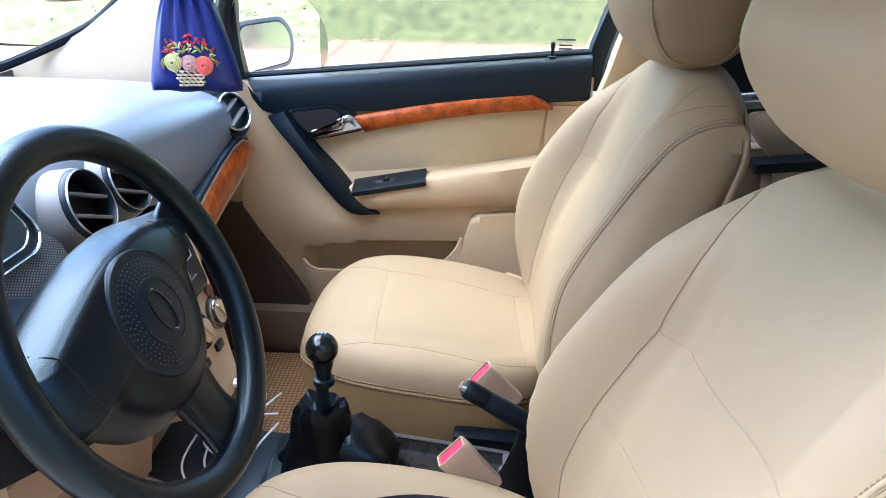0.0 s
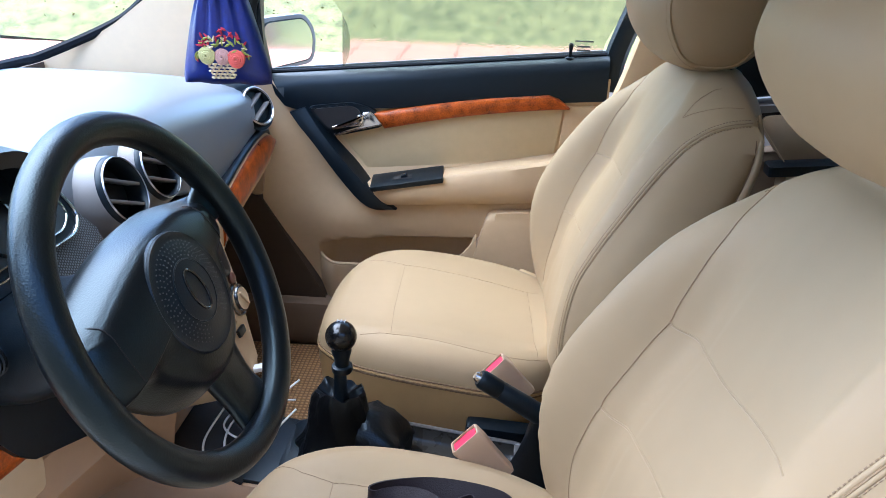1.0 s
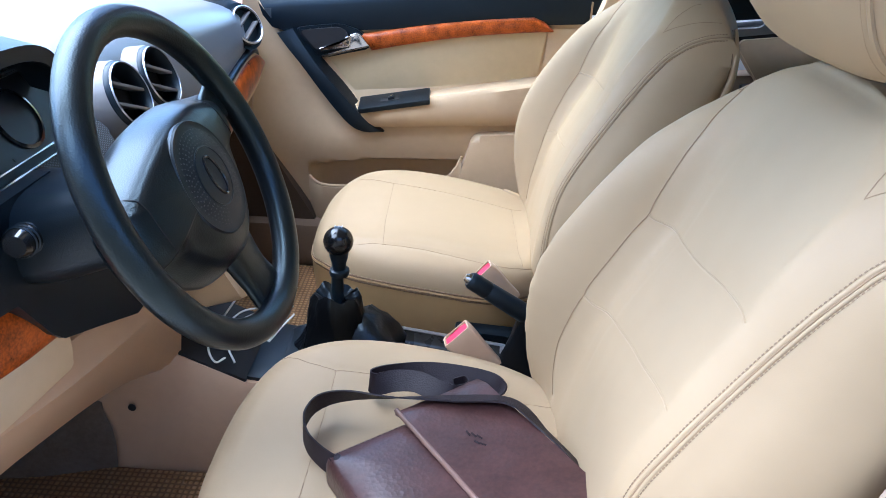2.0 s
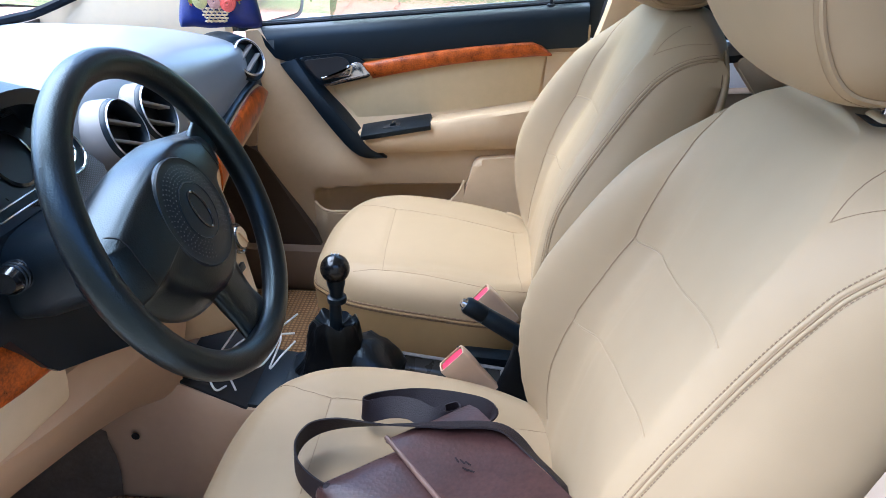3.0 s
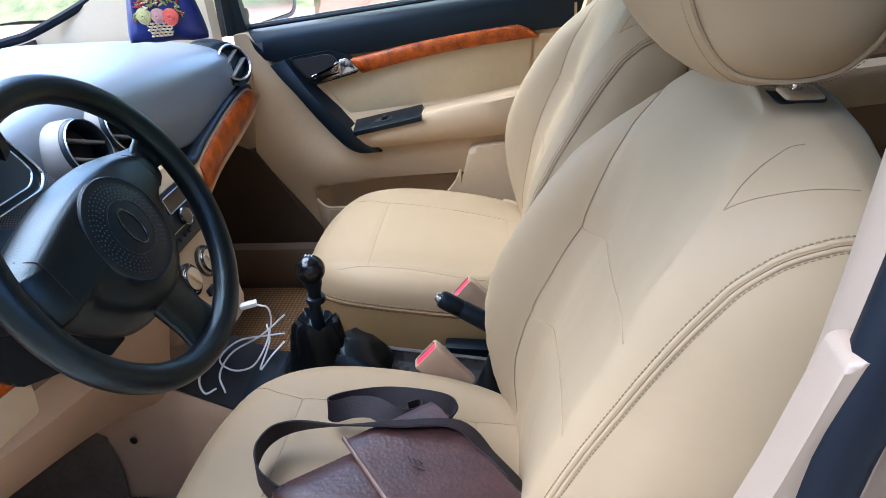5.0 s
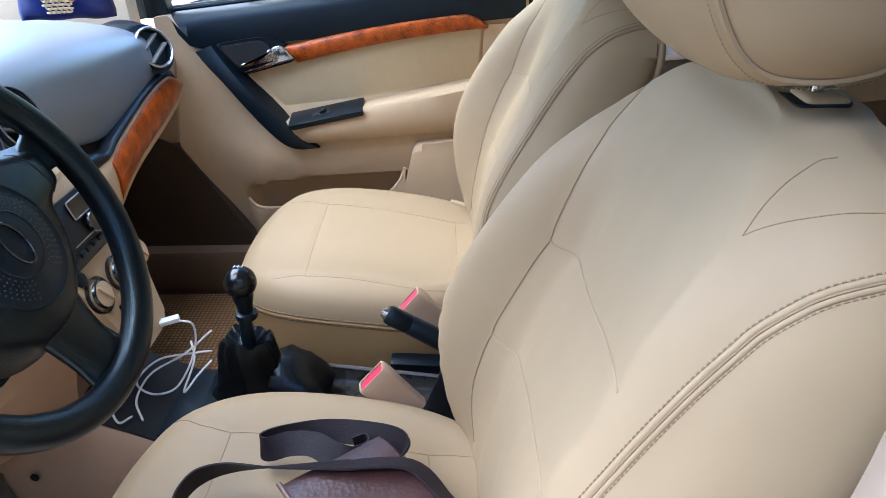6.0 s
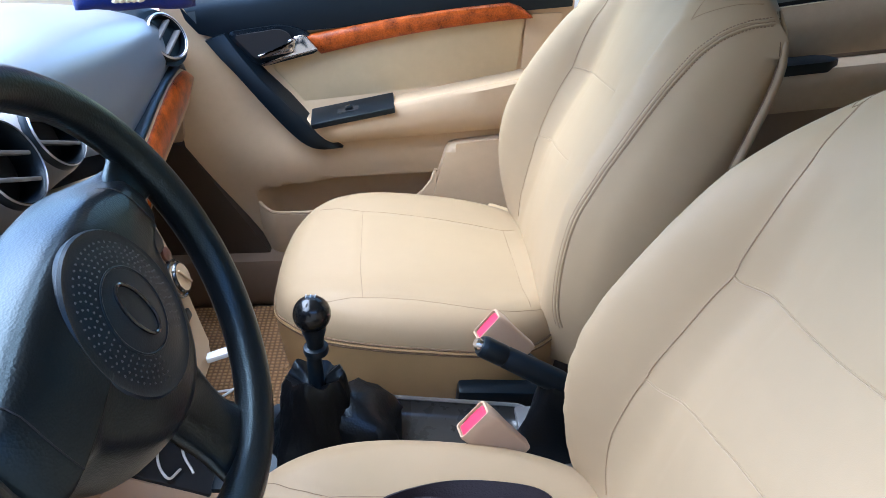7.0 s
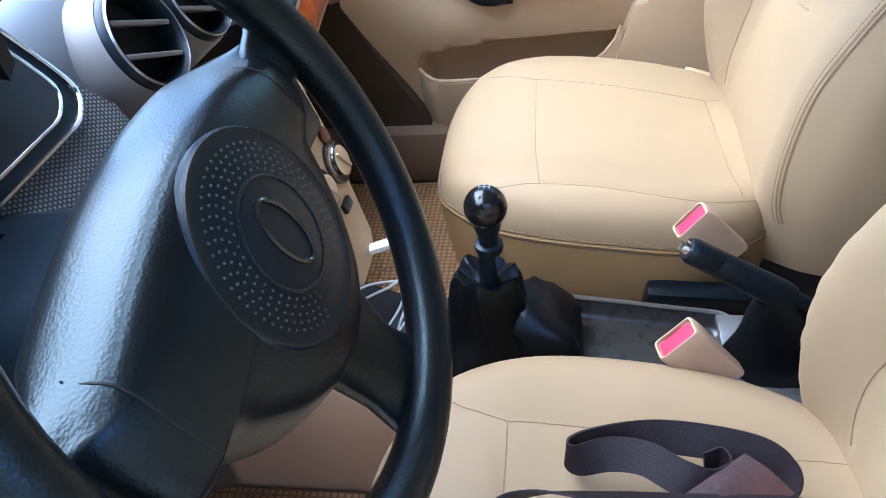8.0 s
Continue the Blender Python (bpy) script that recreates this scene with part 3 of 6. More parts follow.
    sw = part("switch_panel", block((0.180, 0.066, 0.014), pose(-0.205, 0.655, 0.481, 12, -tilt, 0), 0.004), BLACK, d, "black window switch panel")
    part("switch_well", block((0.045, 0.020, 0.006), pose(-0.215, 0.652, 0.4842, 12, -tilt, 0), 0.002), DARK, sw)
    part("window_switch", block((0.016, 0.014, 0.010), pose(-0.213, 0.652, 0.4885, 10, -tilt - 14, 0), 0.003), BLACK, sw)
    part("switch_light", block((0.005, 0.006, 0.001), pose(-0.213, 0.652, 0.4942, 10, -tilt - 14, 0)), CHROME, sw)
    # pocket: a bowed wall with an open top and a rolled lip
    bm = bmesh.new()
    rings, lips = [], []
    for x in np.linspace(-0.450, -0.03, 44):
        k = math.sin(min(1.0, max(0.0, (x + 0.450) / 0.06)) * math.pi / 2)
        lip = curve_through((-0.466, -0.452, -0.43, -0.38, -0.246, -0.12, -0.07, -0.04, -0.03), (0.270, 0.256, 0.246, 0.240, 0.246, 0.262, 0.282, 0.318, 0.345), x)
        y1 = 0.716 - (0.056 + 0.03 * (x + 0.45)) * k
        lips.append(V((x, y1 + 0.002, lip)))
        rings.append([V((x, 0.70, 0.13)), V((x, y1 + 0.012, 0.13)), V((x, y1, 0.19)), V((x, y1 - 0.002, lip - 0.004)), V((x, y1 + 0.001, lip)), V((x, y1 + 0.005, lip)), V((x, y1 + 0.007, lip - 0.006)), V((x, y1 + 0.008, 0.20)), V((x, 0.715, 0.15))])
    loft(bm, rings)
    pocket = part("map_pocket", bm, BEIGE, d, "slanted open map pocket")
    bm = bmesh.new()
    tube(bm, lips, 0.0042, 8)
    part("pocket_lip", bm, BEIGE, pocket)
    part("door_skin", slab(rounded([(-0.62, -0.05), (0.30, -0.05), (0.30, 0.72), (-0.62, 0.66)], 0.02), 0.02, on_door(0.815), 0.004), WHITE, d, "white painted outer door skin")
    # riser behind the pocket
    part("speaker_bulge", slab(rounded([(-0.005, 0.405), (0.20, 0.425), (0.20, 0.14), (-0.045, 0.14), (-0.04, 0.27)], 0.02), 0.05, on_door(0.640), 0.018, 3), BEIGE, d)
    # lock pin
    pin = part("lock_pin", revolve([(0.004, -0.01), (0.004, 0.018), (0.0055, 0.022), (0.0055, 0.031), (0.003, 0.034)], pose(0.165, 0.722, sill_z(0.165)), 10), BLACK, d, "black lock pin")
    part("pin_collar", revolve([(0.011, -0.004), (0.011, 0.001), (0.007, 0.003)], pose(0.165, 0.722, sill_z(0.165)), 12), BLACK, pin)
    # window: seal, frame, glass, tint
    bm = bmesh.new()
    tube(bm, [(-0.56, 0.728, sill_z(-0.56) + 0.002), (0.262, 0.728, sill_z(0.262) + 0.002)], 0.0055, 8)
    part("belt_seal", bm, GREY_RUBBER, d, "black window belt seal")
    part("belt_trim", block((0.86, 0.006, 0.012), pose(-0.15, 0.745, sill_z(-0.15) + 0.004, 0, -math.degrees(math.atan(0.0913)), 0)), SATIN, d)
    bm = bmesh.new()
    tube(bm, dense([(0.262, 0.735, 0.70), (0.275, 0.728, 0.80), (0.335, 0.69, 1.0), (0.37, 0.62, 1.2)], 4), 0.026, 8, squash=(1.0, 0.7))
    frame_ = part("window_frame", bm, BLACK, d, "black upright window frame")
    bm = bmesh.new()
    tube(bm, dense([(-0.588, 0.715, 0.70), (-0.585, 0.712, 0.80), (-0.572, 0.70, 0.89), (-0.48, 0.67, 0.98), (-0.30, 0.64, 1.11), (-0.12, 0.62, 1.18), (0.1, 0.60, 1.2), (0.37, 0.60, 1.2)], 4), 0.02, 8)
    part("upper_frame", bm, BLACK, d, "black window surround")
    part("sail_panel", slab([(-0.62, 0.695), (-0.545, 0.708), (-0.560, 0.80), (-0.555, 0.90), (-0.60, 0.88), (-0.615, 0.78)], 0.03, on_door(0.703), 0.005), BLACK, d, "black triangular mirror mount cover")

    def pane(y0, hole):
        bm = bmesh.new()
        out = [(-0.58, 0.70), (-0.3, sill_z(-0.3) - 0.01), (0.0, sill_z(0) - 0.01), (0.262, sill_z(0.262) - 0.01), (0.335, 1.0), (0.37, 1.2), (0.1, 1.21), (-0.12, 1.18), (-0.33, 1.07), (-0.47, 0.97), (-0.565, 0.88)]
        if hole:
            cx, cz, rx, rz = -0.47, 0.795, 0.118, 0.125
            arc = [(cx + rx * math.cos(radians(a)), cz + rz * math.sin(radians(a))) for a in range(-80, 101, 12)]
            out = [(-0.375, sill_z(-0.375) - 0.01)] + arc[1:] + [(-0.47, 0.95), (-0.33, 1.07), (-0.12, 1.18), (0.1, 1.21), (0.345, 1.2), (0.32, 1.0), (0.242, 0.81), (0.235, sill_z(0.235) - 0.01)]
        f = bm.faces.new([bm.verts.new((a, y0 - 0.22 * max(0, b - 0.75) - 0.2 * max(0.0, b - 0.95), b)) for a, b in out])
        bmesh.ops.triangulate(bm, faces=[f])
        return bm

    g = part("window_glass", pane(0.737, False), GLASS, d, "clear door window glass")
    f = part("tint_film", pane(0.733, True), TINT, g, "rain speckled tint film with a cut-out")
    g.visible_shadow = f.visible_shadow = False
    # maker's mark on the glass, unreadable: plain bars
    for k, (w, dz) in enumerate(((0.042, 0.030), (0.03, 0.018), (0.03, 0.010))):
        part("glass_mark", block((w, 0.0008, 0.0035), pose(0.195, 0.7295, sill_z(0.2) + dz + 0.004)), BLACK, g)
    return d


passenger_door()

# ---- rear door behind the passenger ----
rd = thing("rear_door", (0.8, 0.72, 0.1), "closed rear door with brown insert and armrest", "car door")
# brown cloth, toned darker to carry the shade of the dim rear cabin
SHADED_CLOTH = mat("brown cloth darkened for cabin shade", (0.40, 0.295, 0.18), 0.8, vary=0.08, grain=900, bump=0.1)
# lower trim in the darkened beige: rear cabin shade in its colour
part("trim_panel", slab(rounded([(0.42, 0.15), (1.25, 0.15), (1.28, 0.60), (0.42, 0.56)], 0.02), 0.06, on_door(0.725), 0.01), BEIGE_SHADED, rd)
part("upper_panel", slab(rounded([(0.42, 0.684), (1.28, 0.775), (1.28, 0.85), (0.42, 0.80)], 0.01), 0.06, on_door(0.715), 0.01), BLACK, rd)
# beige ledge drawn grey: the shade on it is put into the colour
part("ledge", slab(rounded([(0.42, 0.637), (1.28, 0.758), (1.28, 0.778), (0.42, 0.662)], 0.006), 0.05, on_door(0.718), 0.006), SATIN_GREY, rd, "beige ledge greyed for cabin shade")
# near-black sheet drawn for the shade in the gap under the ledge
part("gap_shade_sheet", slab([(0.42, 0.62), (1.28, 0.735), (1.28, 0.765), (0.42, 0.65)], 0.03, on_door(0.722)), DARK, rd)
part("insert", slab(rounded([(0.622, 0.640), (0.69, 0.556), (1.25, 0.60), (1.25, 0.735), (0.632, 0.659)], 0.006), 0.03, on_door(0.712), 0.004), SHADED_CLOTH, rd, "brown cloth insert")
bm = bmesh.new()
tube(bm, [(0.622, 0.696, 0.640), (0.69, 0.696, 0.556)], 0.0012, 6)
part("edge_line", bm, BEIGE, rd)
bm = bmesh.new()
tube(bm, dense([(0.60, 0.686, 0.690), (0.645, 0.686, 0.694), (0.662, 0.686, 0.702), (0.664, 0.686, 0.722)], 5), 0.002, 6)
part("latch_edge", bm, SATIN, rd, "bright edge of the latch cup")
part("armrest", block((0.56, 0.075, 0.10), pose(0.965, 0.697, 0.518, 0, -5, 0), 0.02), SHADED_CLOTH, rd, "padded armrest darkened for cabin shade")
part("switch_panel", slab(rounded([(-0.10, -0.026), (0.075, -0.026), (0.10, -0.012), (0.07, 0.022), (-0.10, 0.022)], 0.008, 4), 0.024, pose(0.745, 0.686, 0.562, 4, -5, 0), 0.004), BLACK, rd, "black switch panel")
part("door_skin", slab(rounded([(0.32, -0.05), (1.30, -0.05), (1.34, 0.78), (0.32, 0.72)], 0.02), 0.02, on_door(0.815), 0.004), WHITE, rd, "white painted outer door skin")
part("window_glass", slab([(0.45, 0.78), (1.25, 0.82), (1.2, 1.12), (0.95, 1.2), (0.45, 1.2)], 0.003, on_door(0.725)), TINT_REAR, rd, "blue green tinted rear window")

# ---- outside mirror ----
mir = thing("side_mirror", (-0.60, 0.9, 0.72), "white door mirror with a silver grey rim", "mirror")
mm = pose(-0.570, 0.93, 0.752, 0, 0, -42) @ Matrix(((0, 0, 1, 0), (1, 0, 0, 0), (0, 1, 0, 0), (0, 0, 0, 1))) @ pose(0, 0, 0, -3.2, 19, 0)
out_m = rounded([(-0.128, -0.070), (0.11, -0.064), (0.130, 0.015), (0.09, 0.070), (-0.10, 0.070), (-0.138, 0.0)], 0.03, 5)
bm = bmesh.new()
loft(bm, [[mm @ V((a * k, b * k, h)) for a, b in out_m] for k, h in ((0.35, -0.10), (0.75, -0.085), (0.97, -0.05), (1.0, 0.0), (0.96, 0.006))])
shell = part("shell", bm, WHITE, mir)
part("rim", slab([(a * 0.985, b * 0.985) for a, b in out_m], 0.004, mm @ pose(0, 0, 0.0085), 0.002), SATIN_GREY, mir, "dark silver grey rim")
part("gasket", slab([(a * 0.87, b * 0.85) for a, b in out_m], 0.002, mm @ pose(0, 0, 0.0104)), BLACK, mir)
part("mirror_glass", slab([(a * 0.84, b * 0.80) for a, b in out_m], 0.002, mm @ pose(0, 0, 0.0118)), MIRROR, mir)
part("arm", block((0.06, 0.12, 0.04), pose(-0.62, 0.80, 0.725), 0.012), BLACK, mir)


# ---- seats ----
BZ = (0.20, 0.26, 0.32, 0.40, 0.48, 0.55, 0.62, 0.70, 0.74, 0.765, 0.785, 0.80, 0.815, 0.825)
B_MID = (0.125, 0.122, 0.128, 0.146, 0.168, 0.200, 0.236, 0.264, 0.279, 0.290, 0.301, 0.311, 0.324, 0.338)
B_BOL = (0.150, 0.130, 0.110, 0.094, 0.092, 0.110, 0.146, 0.203, 0.247, 0.279, 0.299, 0.311, 0.324, 0.338)
B_WID = (0.225, 0.238, 0.248, 0.254, 0.254, 0.250, 0.243, 0.234, 0.226, 0.213, 0.194, 0.172, 0.146, 0.120)
B_REAR = (0.30, 0.305, 0.31, 0.325, 0.35, 0.375, 0.40, 0.426, 0.431, 0.431, 0.428, 0.424, 0.418, 0.410)


def back_x(y, z):
    """Front face of the backrest at a height and a distance from its middle."""
    mid, bol, w, rear = (curve_through(BZ, t, z) for t in (B_MID, B_BOL, B_WID, B_REAR))
    q = min(abs(y) / w, 1.0)
    f = min(1.0, max(0.25, (rear - 0.034 - bol) / 0.14))
    near = mid - (mid - bol) * 0.36
    t = min(1.0, max(0.0, (0.50 - y / w) / 1.18))
    lean = (near - mid) * (t * t / 0.4 if t < 0.2 else (t - 0.1) / 0.9)
    puff = 0.0025 * (1 + math.cos(math.pi * min(1.0, q / 0.8)))
    if y < 0:
        bol, q2 = near, 0.68
        if q < q2:
            return mid + puff + lean
    else:
        q2 = 0.76
        t = min(1.0, max(0.0, (q - 0.38) / 0.38))
        if q < q2:
            return mid + puff + lean + (bol - mid) * t * t * (3 - 2 * t)
    if q < 0.86:
        return bol + 0.040 * f * ((q - q2) / (0.86 - q2)) ** 2
    t = (q - 0.86) / 0.14
    return bol + f * (0.040 + 0.05 * t + 0.05 * t**3)


def crease(lines, y, z):
    """Depth of the hollows and ridges along the seams at a point of the front."""
    total = 0.0
    for pts, depth, wide in lines:
        d2 = float(((pts[:, 0] - y) ** 2 + (pts[:, 1] - z) ** 2).min())
        total += depth * math.exp(-d2 / (wide * wide))
    return total


def front_x(y, z, lines):
    """Front of the cover: the padding, slack folds and the pull of the seams."""
    x = back_x(y, z)
    k = min(1.0, max(0.0, (curve_through(BZ, B_REAR, z) - 0.04 - x) / 0.03))
    return x + k * (0.0016 * noise.noise(V((y * 9, z * 7, 0.3))) + 0.0005 * noise.noise(V((y * 26, z * 22, 1.7))) + crease(lines, y, z))


def backrest(lines):
    bm = bmesh.new()
    rings = []
    for z in list(np.linspace(0.20, 0.70, 80)) + list(np.linspace(0.705, 0.825, 28)):
        w, rear = curve_through(BZ, B_WID, z), curve_through(BZ, B_REAR, z)
        ring = [V((front_x(q * w, z, lines), q * w, z)) for q in np.concatenate([np.linspace(-0.999, -0.86, 10), np.linspace(-0.85, 0.85, 110), np.linspace(0.86, 0.999, 10)])]
        for q in np.linspace(1, -1, 19):
            ring.append(V((rear - 0.03 * abs(q) ** 6, q * w * 0.985, z)))
        rings.append(ring)
    top = rings[-1]
    c = sum(top, V()) / len(top)
    for k, dz in ((0.93, 0.004), (0.8, 0.007), (0.55, 0.009), (0.2, 0.010)):
        rings.append([c + (p - c) * k + V((0.002, 0, dz)) for p in top])
    return loft(bm, rings)


def on_surface(tree, path, lift=0.0, aside=0.0):
    """A path laid on a surface, lifted off it and moved aside along it."""
    out = []
    for i, p in enumerate(path):
        at, n, _, _ = tree.find_nearest(p)
        if aside:
            t = (path[min(i + 1, len(path) - 1)] - path[max(i - 1, 0)]).normalized()
            at, n, _, _ = tree.find_nearest(at + t.cross(n).normalized() * aside)
        out.append(at + n * lift)
    return out


CX = (-0.345, -0.30, -0.20, -0.10, 0.0, 0.10, 0.20)
C_TOP = (0.318, 0.333, 0.343, 0.336, 0.322, 0.306, 0.296)


def cushion_outline(k):
    """Plan of the cushion, shrunk to k."""
    out = []
    for a in np.linspace(0, 2 * math.pi, 120, endpoint=False):
        c, s = math.cos(a), math.sin(a)
        n = 2.9
        r = (abs(c) ** n + abs(s) ** n) ** (-1 / n)
        out.append((-0.075 + 0.265 * r * c * k, 0.243 * r * s * k * (1 - 0.06 * max(0, -c) ** 2)))
    return out


def cushion_z(x, y):
    edge = max(abs(y) / 0.243, 0)
    return curve_through(CX, C_TOP, x) + 0.008 * math.exp(-(((edge - 0.72) / 0.16) ** 2))


def cushion(lines):
    bm = bmesh.new()
    rings = [[V((x, y, 0.155 + 0.0 * x)) for x, y in cushion_outline(0.95)], [V((x, y, 0.21)) for x, y in cushion_outline(0.985)]]
    for k, d in ((1.0, 0.060), (0.995, 0.045), (0.975, 0.026), (0.945, 0.013), (0.90, 0.005), (0.84, 0.001)):
        rings.append([V((x, y, cushion_z(x, y) - d)) for x, y in cushion_outline(k)])
    for k in np.linspace(0.82, 0.06, 40):
        rings.append([V((x, y, cushion_z(x, y) - crease(lines, x, y) + 0.0012 * noise.noise(V((x * 13, y * 13, 5.1))))) for x, y in cushion_outline(k)])
    return loft(bm, rings)


def stitches(bm, path, step=0.007, size=0.0011):
    """Short thread dashes along a path."""
    left = 0.0
    for a, b in zip(path, path[1:]):
        d = b - a
        run = d.length
        if run < 1e-6:
            continue
        pos = left
        while pos < run:
            p = a + d * (pos / run)
            tube(bm, [p - d.normalized() * step * 0.3, p + d.normalized() * step * 0.3], size, 4)
            pos += step
        left = pos - run


HZ = (0.0, 0.008, 0.03, 0.06, 0.10, 0.14, 0.17, 0.192, 0.20)
H_Y = (0.085, 0.112, 0.132, 0.142, 0.144, 0.136, 0.116, 0.078, 0.03)
H_X = (0.036, 0.060, 0.086, 0.105, 0.114, 0.104, 0.082, 0.048, 0.015)
H_C = (0.342, 0.342, 0.341, 0.338, 0.334, 0.334, 0.338, 0.344, 0.348)


def head_point(w, z, lift=0.0):
    """A point of the headrest at the angle w round it and the height z above its base."""
    a, b, c = (curve_through(HZ, t, z) for t in (H_Y, H_X, H_C))
    cw, sw = math.cos(w), math.sin(w)
    p = V((c + (b + lift) * math.copysign(abs(cw) ** 0.68, cw), (a + lift) * math.copysign(abs(sw) ** 0.68, sw), 0.852 + z))
    k = 0.0030 * noise.noise(p * 12) + 0.0016 * noise.noise(p * 30)
    return p + V((cw, sw, 0)) * k


def headrest():
    bm = bmesh.new()
    return loft(bm, [[head_point(2 * math.pi * j / 56, z) for j in range(56)] for z in np.linspace(0, 0.20, 24)])


def flat_line(pts):
    return np.array([(p.x, p.y) for p in dense([(a, b, 0) for a, b in pts], 8)])


PIPE = ((0.398, 0.767), (0.371, 0.7665), (0.348, 0.761), (0.332, 0.7545), (0.320, 0.747), (0.302, 0.7325), (0.287, 0.714), (0.265, 0.684), (0.240, 0.645), (0.220, 0.611), (0.203, 0.581), (0.186, 0.549), (0.158, 0.491), (0.146, 0.443), (0.140, 0.392), (0.139, 0.349), (0.142, 0.31), (0.151, 0.282))
SHOULDER = ((0.3582, 0.1304, 0.818), (0.3479, 0.1295, 0.8156), (0.3371, 0.1326, 0.8101), (0.3264, 0.1362, 0.8033), (0.3153, 0.1418, 0.7942), (0.3078, 0.1466, 0.7866), (0.2981, 0.1537, 0.775))
SHOULDER_LOW = ((0.2981, 0.1537, 0.775), (0.3074, 0.1556, 0.7811), (0.3237, 0.1594, 0.7882), (0.3411, 0.1641, 0.7938), (0.3559, 0.1672, 0.7969), (0.3706, 0.1706, 0.798), (0.385, 0.173, 0.797))


def car_seat(label, far, welts, rails, tip, plump=()):
    """A front seat: far is the long seam of its back, welts the two cross seams, rails the cushion's seams."""
    s = thing("car_seat", (0, 0, 0.06), label, "car seat", "front seats")
    fold = flat_line([(-0.1563, 0.7675), (-0.159, 0.752), (-0.1637, 0.727), (-0.1657, 0.7046)])
    lines = [(flat_line(far), 0.0034, 0.007), (fold, -0.0022, 0.006)] + [(flat_line(w), 0.0016, 0.008) for w in welts] + list(plump)
    bm = backrest(lines)
    bmesh.ops.recalc_face_normals(bm, faces=bm.faces[:])
    skin = BVHTree.FromBMesh(bm)
    back = part("backrest", bm, LEATHER, s, "beige leatherette backrest cover", sharp=70)
    rail_lines = [(flat_line(r), 0.0017, 0.006) for r in rails]
    bm = cushion(rail_lines)
    bmesh.ops.recalc_face_normals(bm, faces=bm.faces[:])
    seat_skin = BVHTree.FromBMesh(bm)
    cush = part("cushion", bm, LEATHER, s, "beige leatherette seat cushion", sharp=70)
    head = part("headrest", headrest(), LEATHER, s, "beige leatherette headrest")
    # seams on the back
    def laid(pts, n=6):
        return [V((front_x(p.x, p.y, lines), p.x, p.y)) for p in dense([(y, z, 0) for y, z in pts], n)]

    bm = bmesh.new()
    tube(bm, on_surface(skin, laid(far), 0.0001), 0.0008, 5)
    part("seam", bm, SEAM_FINE, back)
    for line in welts:
        path = on_surface(skin, laid(line), 0.0)
        bm = bmesh.new()
        tube(bm, path, [0.0013 - 0.0006 * i / len(path) for i in range(len(path))], 8)
        part("welt", bm, LEATHER, back, "raised welt across the backrest")
        bm = bmesh.new()
        tube(bm, on_surface(skin, path, 0.0001, 0.0015), 0.0004, 5)
        part("seam", bm, PIPING, back)
    for sy in (1, -1):
        for line in (SHOULDER, SHOULDER_LOW):
            bm = bmesh.new()
            tube(bm, on_surface(skin, dense([V((x, sy * (y + tip[0]), z + tip[1])) for x, y, z in line], 6), 0.0001), 0.0005, 5)
            part("seam", bm, SEAM_FINE, back)
        path = on_surface(skin, dense([V((x, sy * 0.1985, z)) for x, z in PIPE], 6))
        bm = bmesh.new()
        tube(bm, on_surface(skin, path, 0.0006), 0.0009, 6)
        part("seam", bm, SEAM_FINE, back)
        for off in (-1, 1):
            bm = bmesh.new()
            tube(bm, on_surface(skin, path, -0.0016, off * 0.0026), 0.0029, 10)
            part("piping", bm, LEATHER, back)
            bm = bmesh.new()
            stitches(bm, on_surface(skin, path, 0.0002, off * 0.0058), 0.0047, 0.0007)
            part("stitching", bm, STITCH, back)
        # rolled rear edge of the cover
        edge = [V((curve_through(BZ, B_REAR, z) - 0.024, sy * curve_through(BZ, B_WID, z) * 0.982, z)) for z in np.linspace(0.30, 0.782, 24)]
        edge[-1], edge[-2] = edge[-1] + V((0.004, -sy * 0.007, 0)), edge[-2] + V((0.001, -sy * 0.003, 0))
        bm = bmesh.new()
        tube(bm, edge, [0.0075] * 19 + [0.0072, 0.0066, 0.0056, 0.0042, 0.002], 10)
        part("edge_roll", bm, LEATHER, back)
        bm = bmesh.new()
        tube(bm, [p + V((-0.0075, sy * 0.003, 0)) for p in edge[8:]], 0.0011, 5)
        part("seam", bm, SEAM, back)
    # seams on the cushion
    for line in rails:
        bm = bmesh.new()
        tube(bm, on_surface(seat_skin, [V((p.x, p.y, cushion_z(p.x, p.y))) for p in dense([(x, y, 0) for x, y in line], 6)], 0.0001), 0.0006, 5)
        part("seam", bm, SEAM_FINE, cush)
    for d, k in ((0.052, 1.0), (0.062, 1.001)):
        ring = [V((x, y, cushion_z(x, y) - d)) for x, y in cushion_outline(k + 0.001)]
        bm = bmesh.new()
        tube(bm, ring, 0.0019, 6, closed=True)
        part("seam", bm, SEAM, cush)
    bm = bmesh.new()
    ring = [V((x, y, cushion_z(x, y) - 0.057)) for x, y in cushion_outline(1.001)]
    tube(bm, ring, 0.003, 6, closed=True)
    part("piping", bm, LEATHER_SIDE, cush)
    bm = bmesh.new()
    o = cushion_outline(1.0)
    rings = [[V((-0.075 + (x + 0.075) * k, y * k, z if f == 0 else cushion_z(x, y) - 0.062)) for x, y in o] for k, z, f in ((0.955, 0.135, 0), (0.985, 0.185, 0), (1.002, 0.24, 0), (1.0035, 0, 1))]
    loft(bm, rings, caps=False)
    part("skirt", bm, LEATHER_SIDE, cush, "tan leatherette seat skirt")
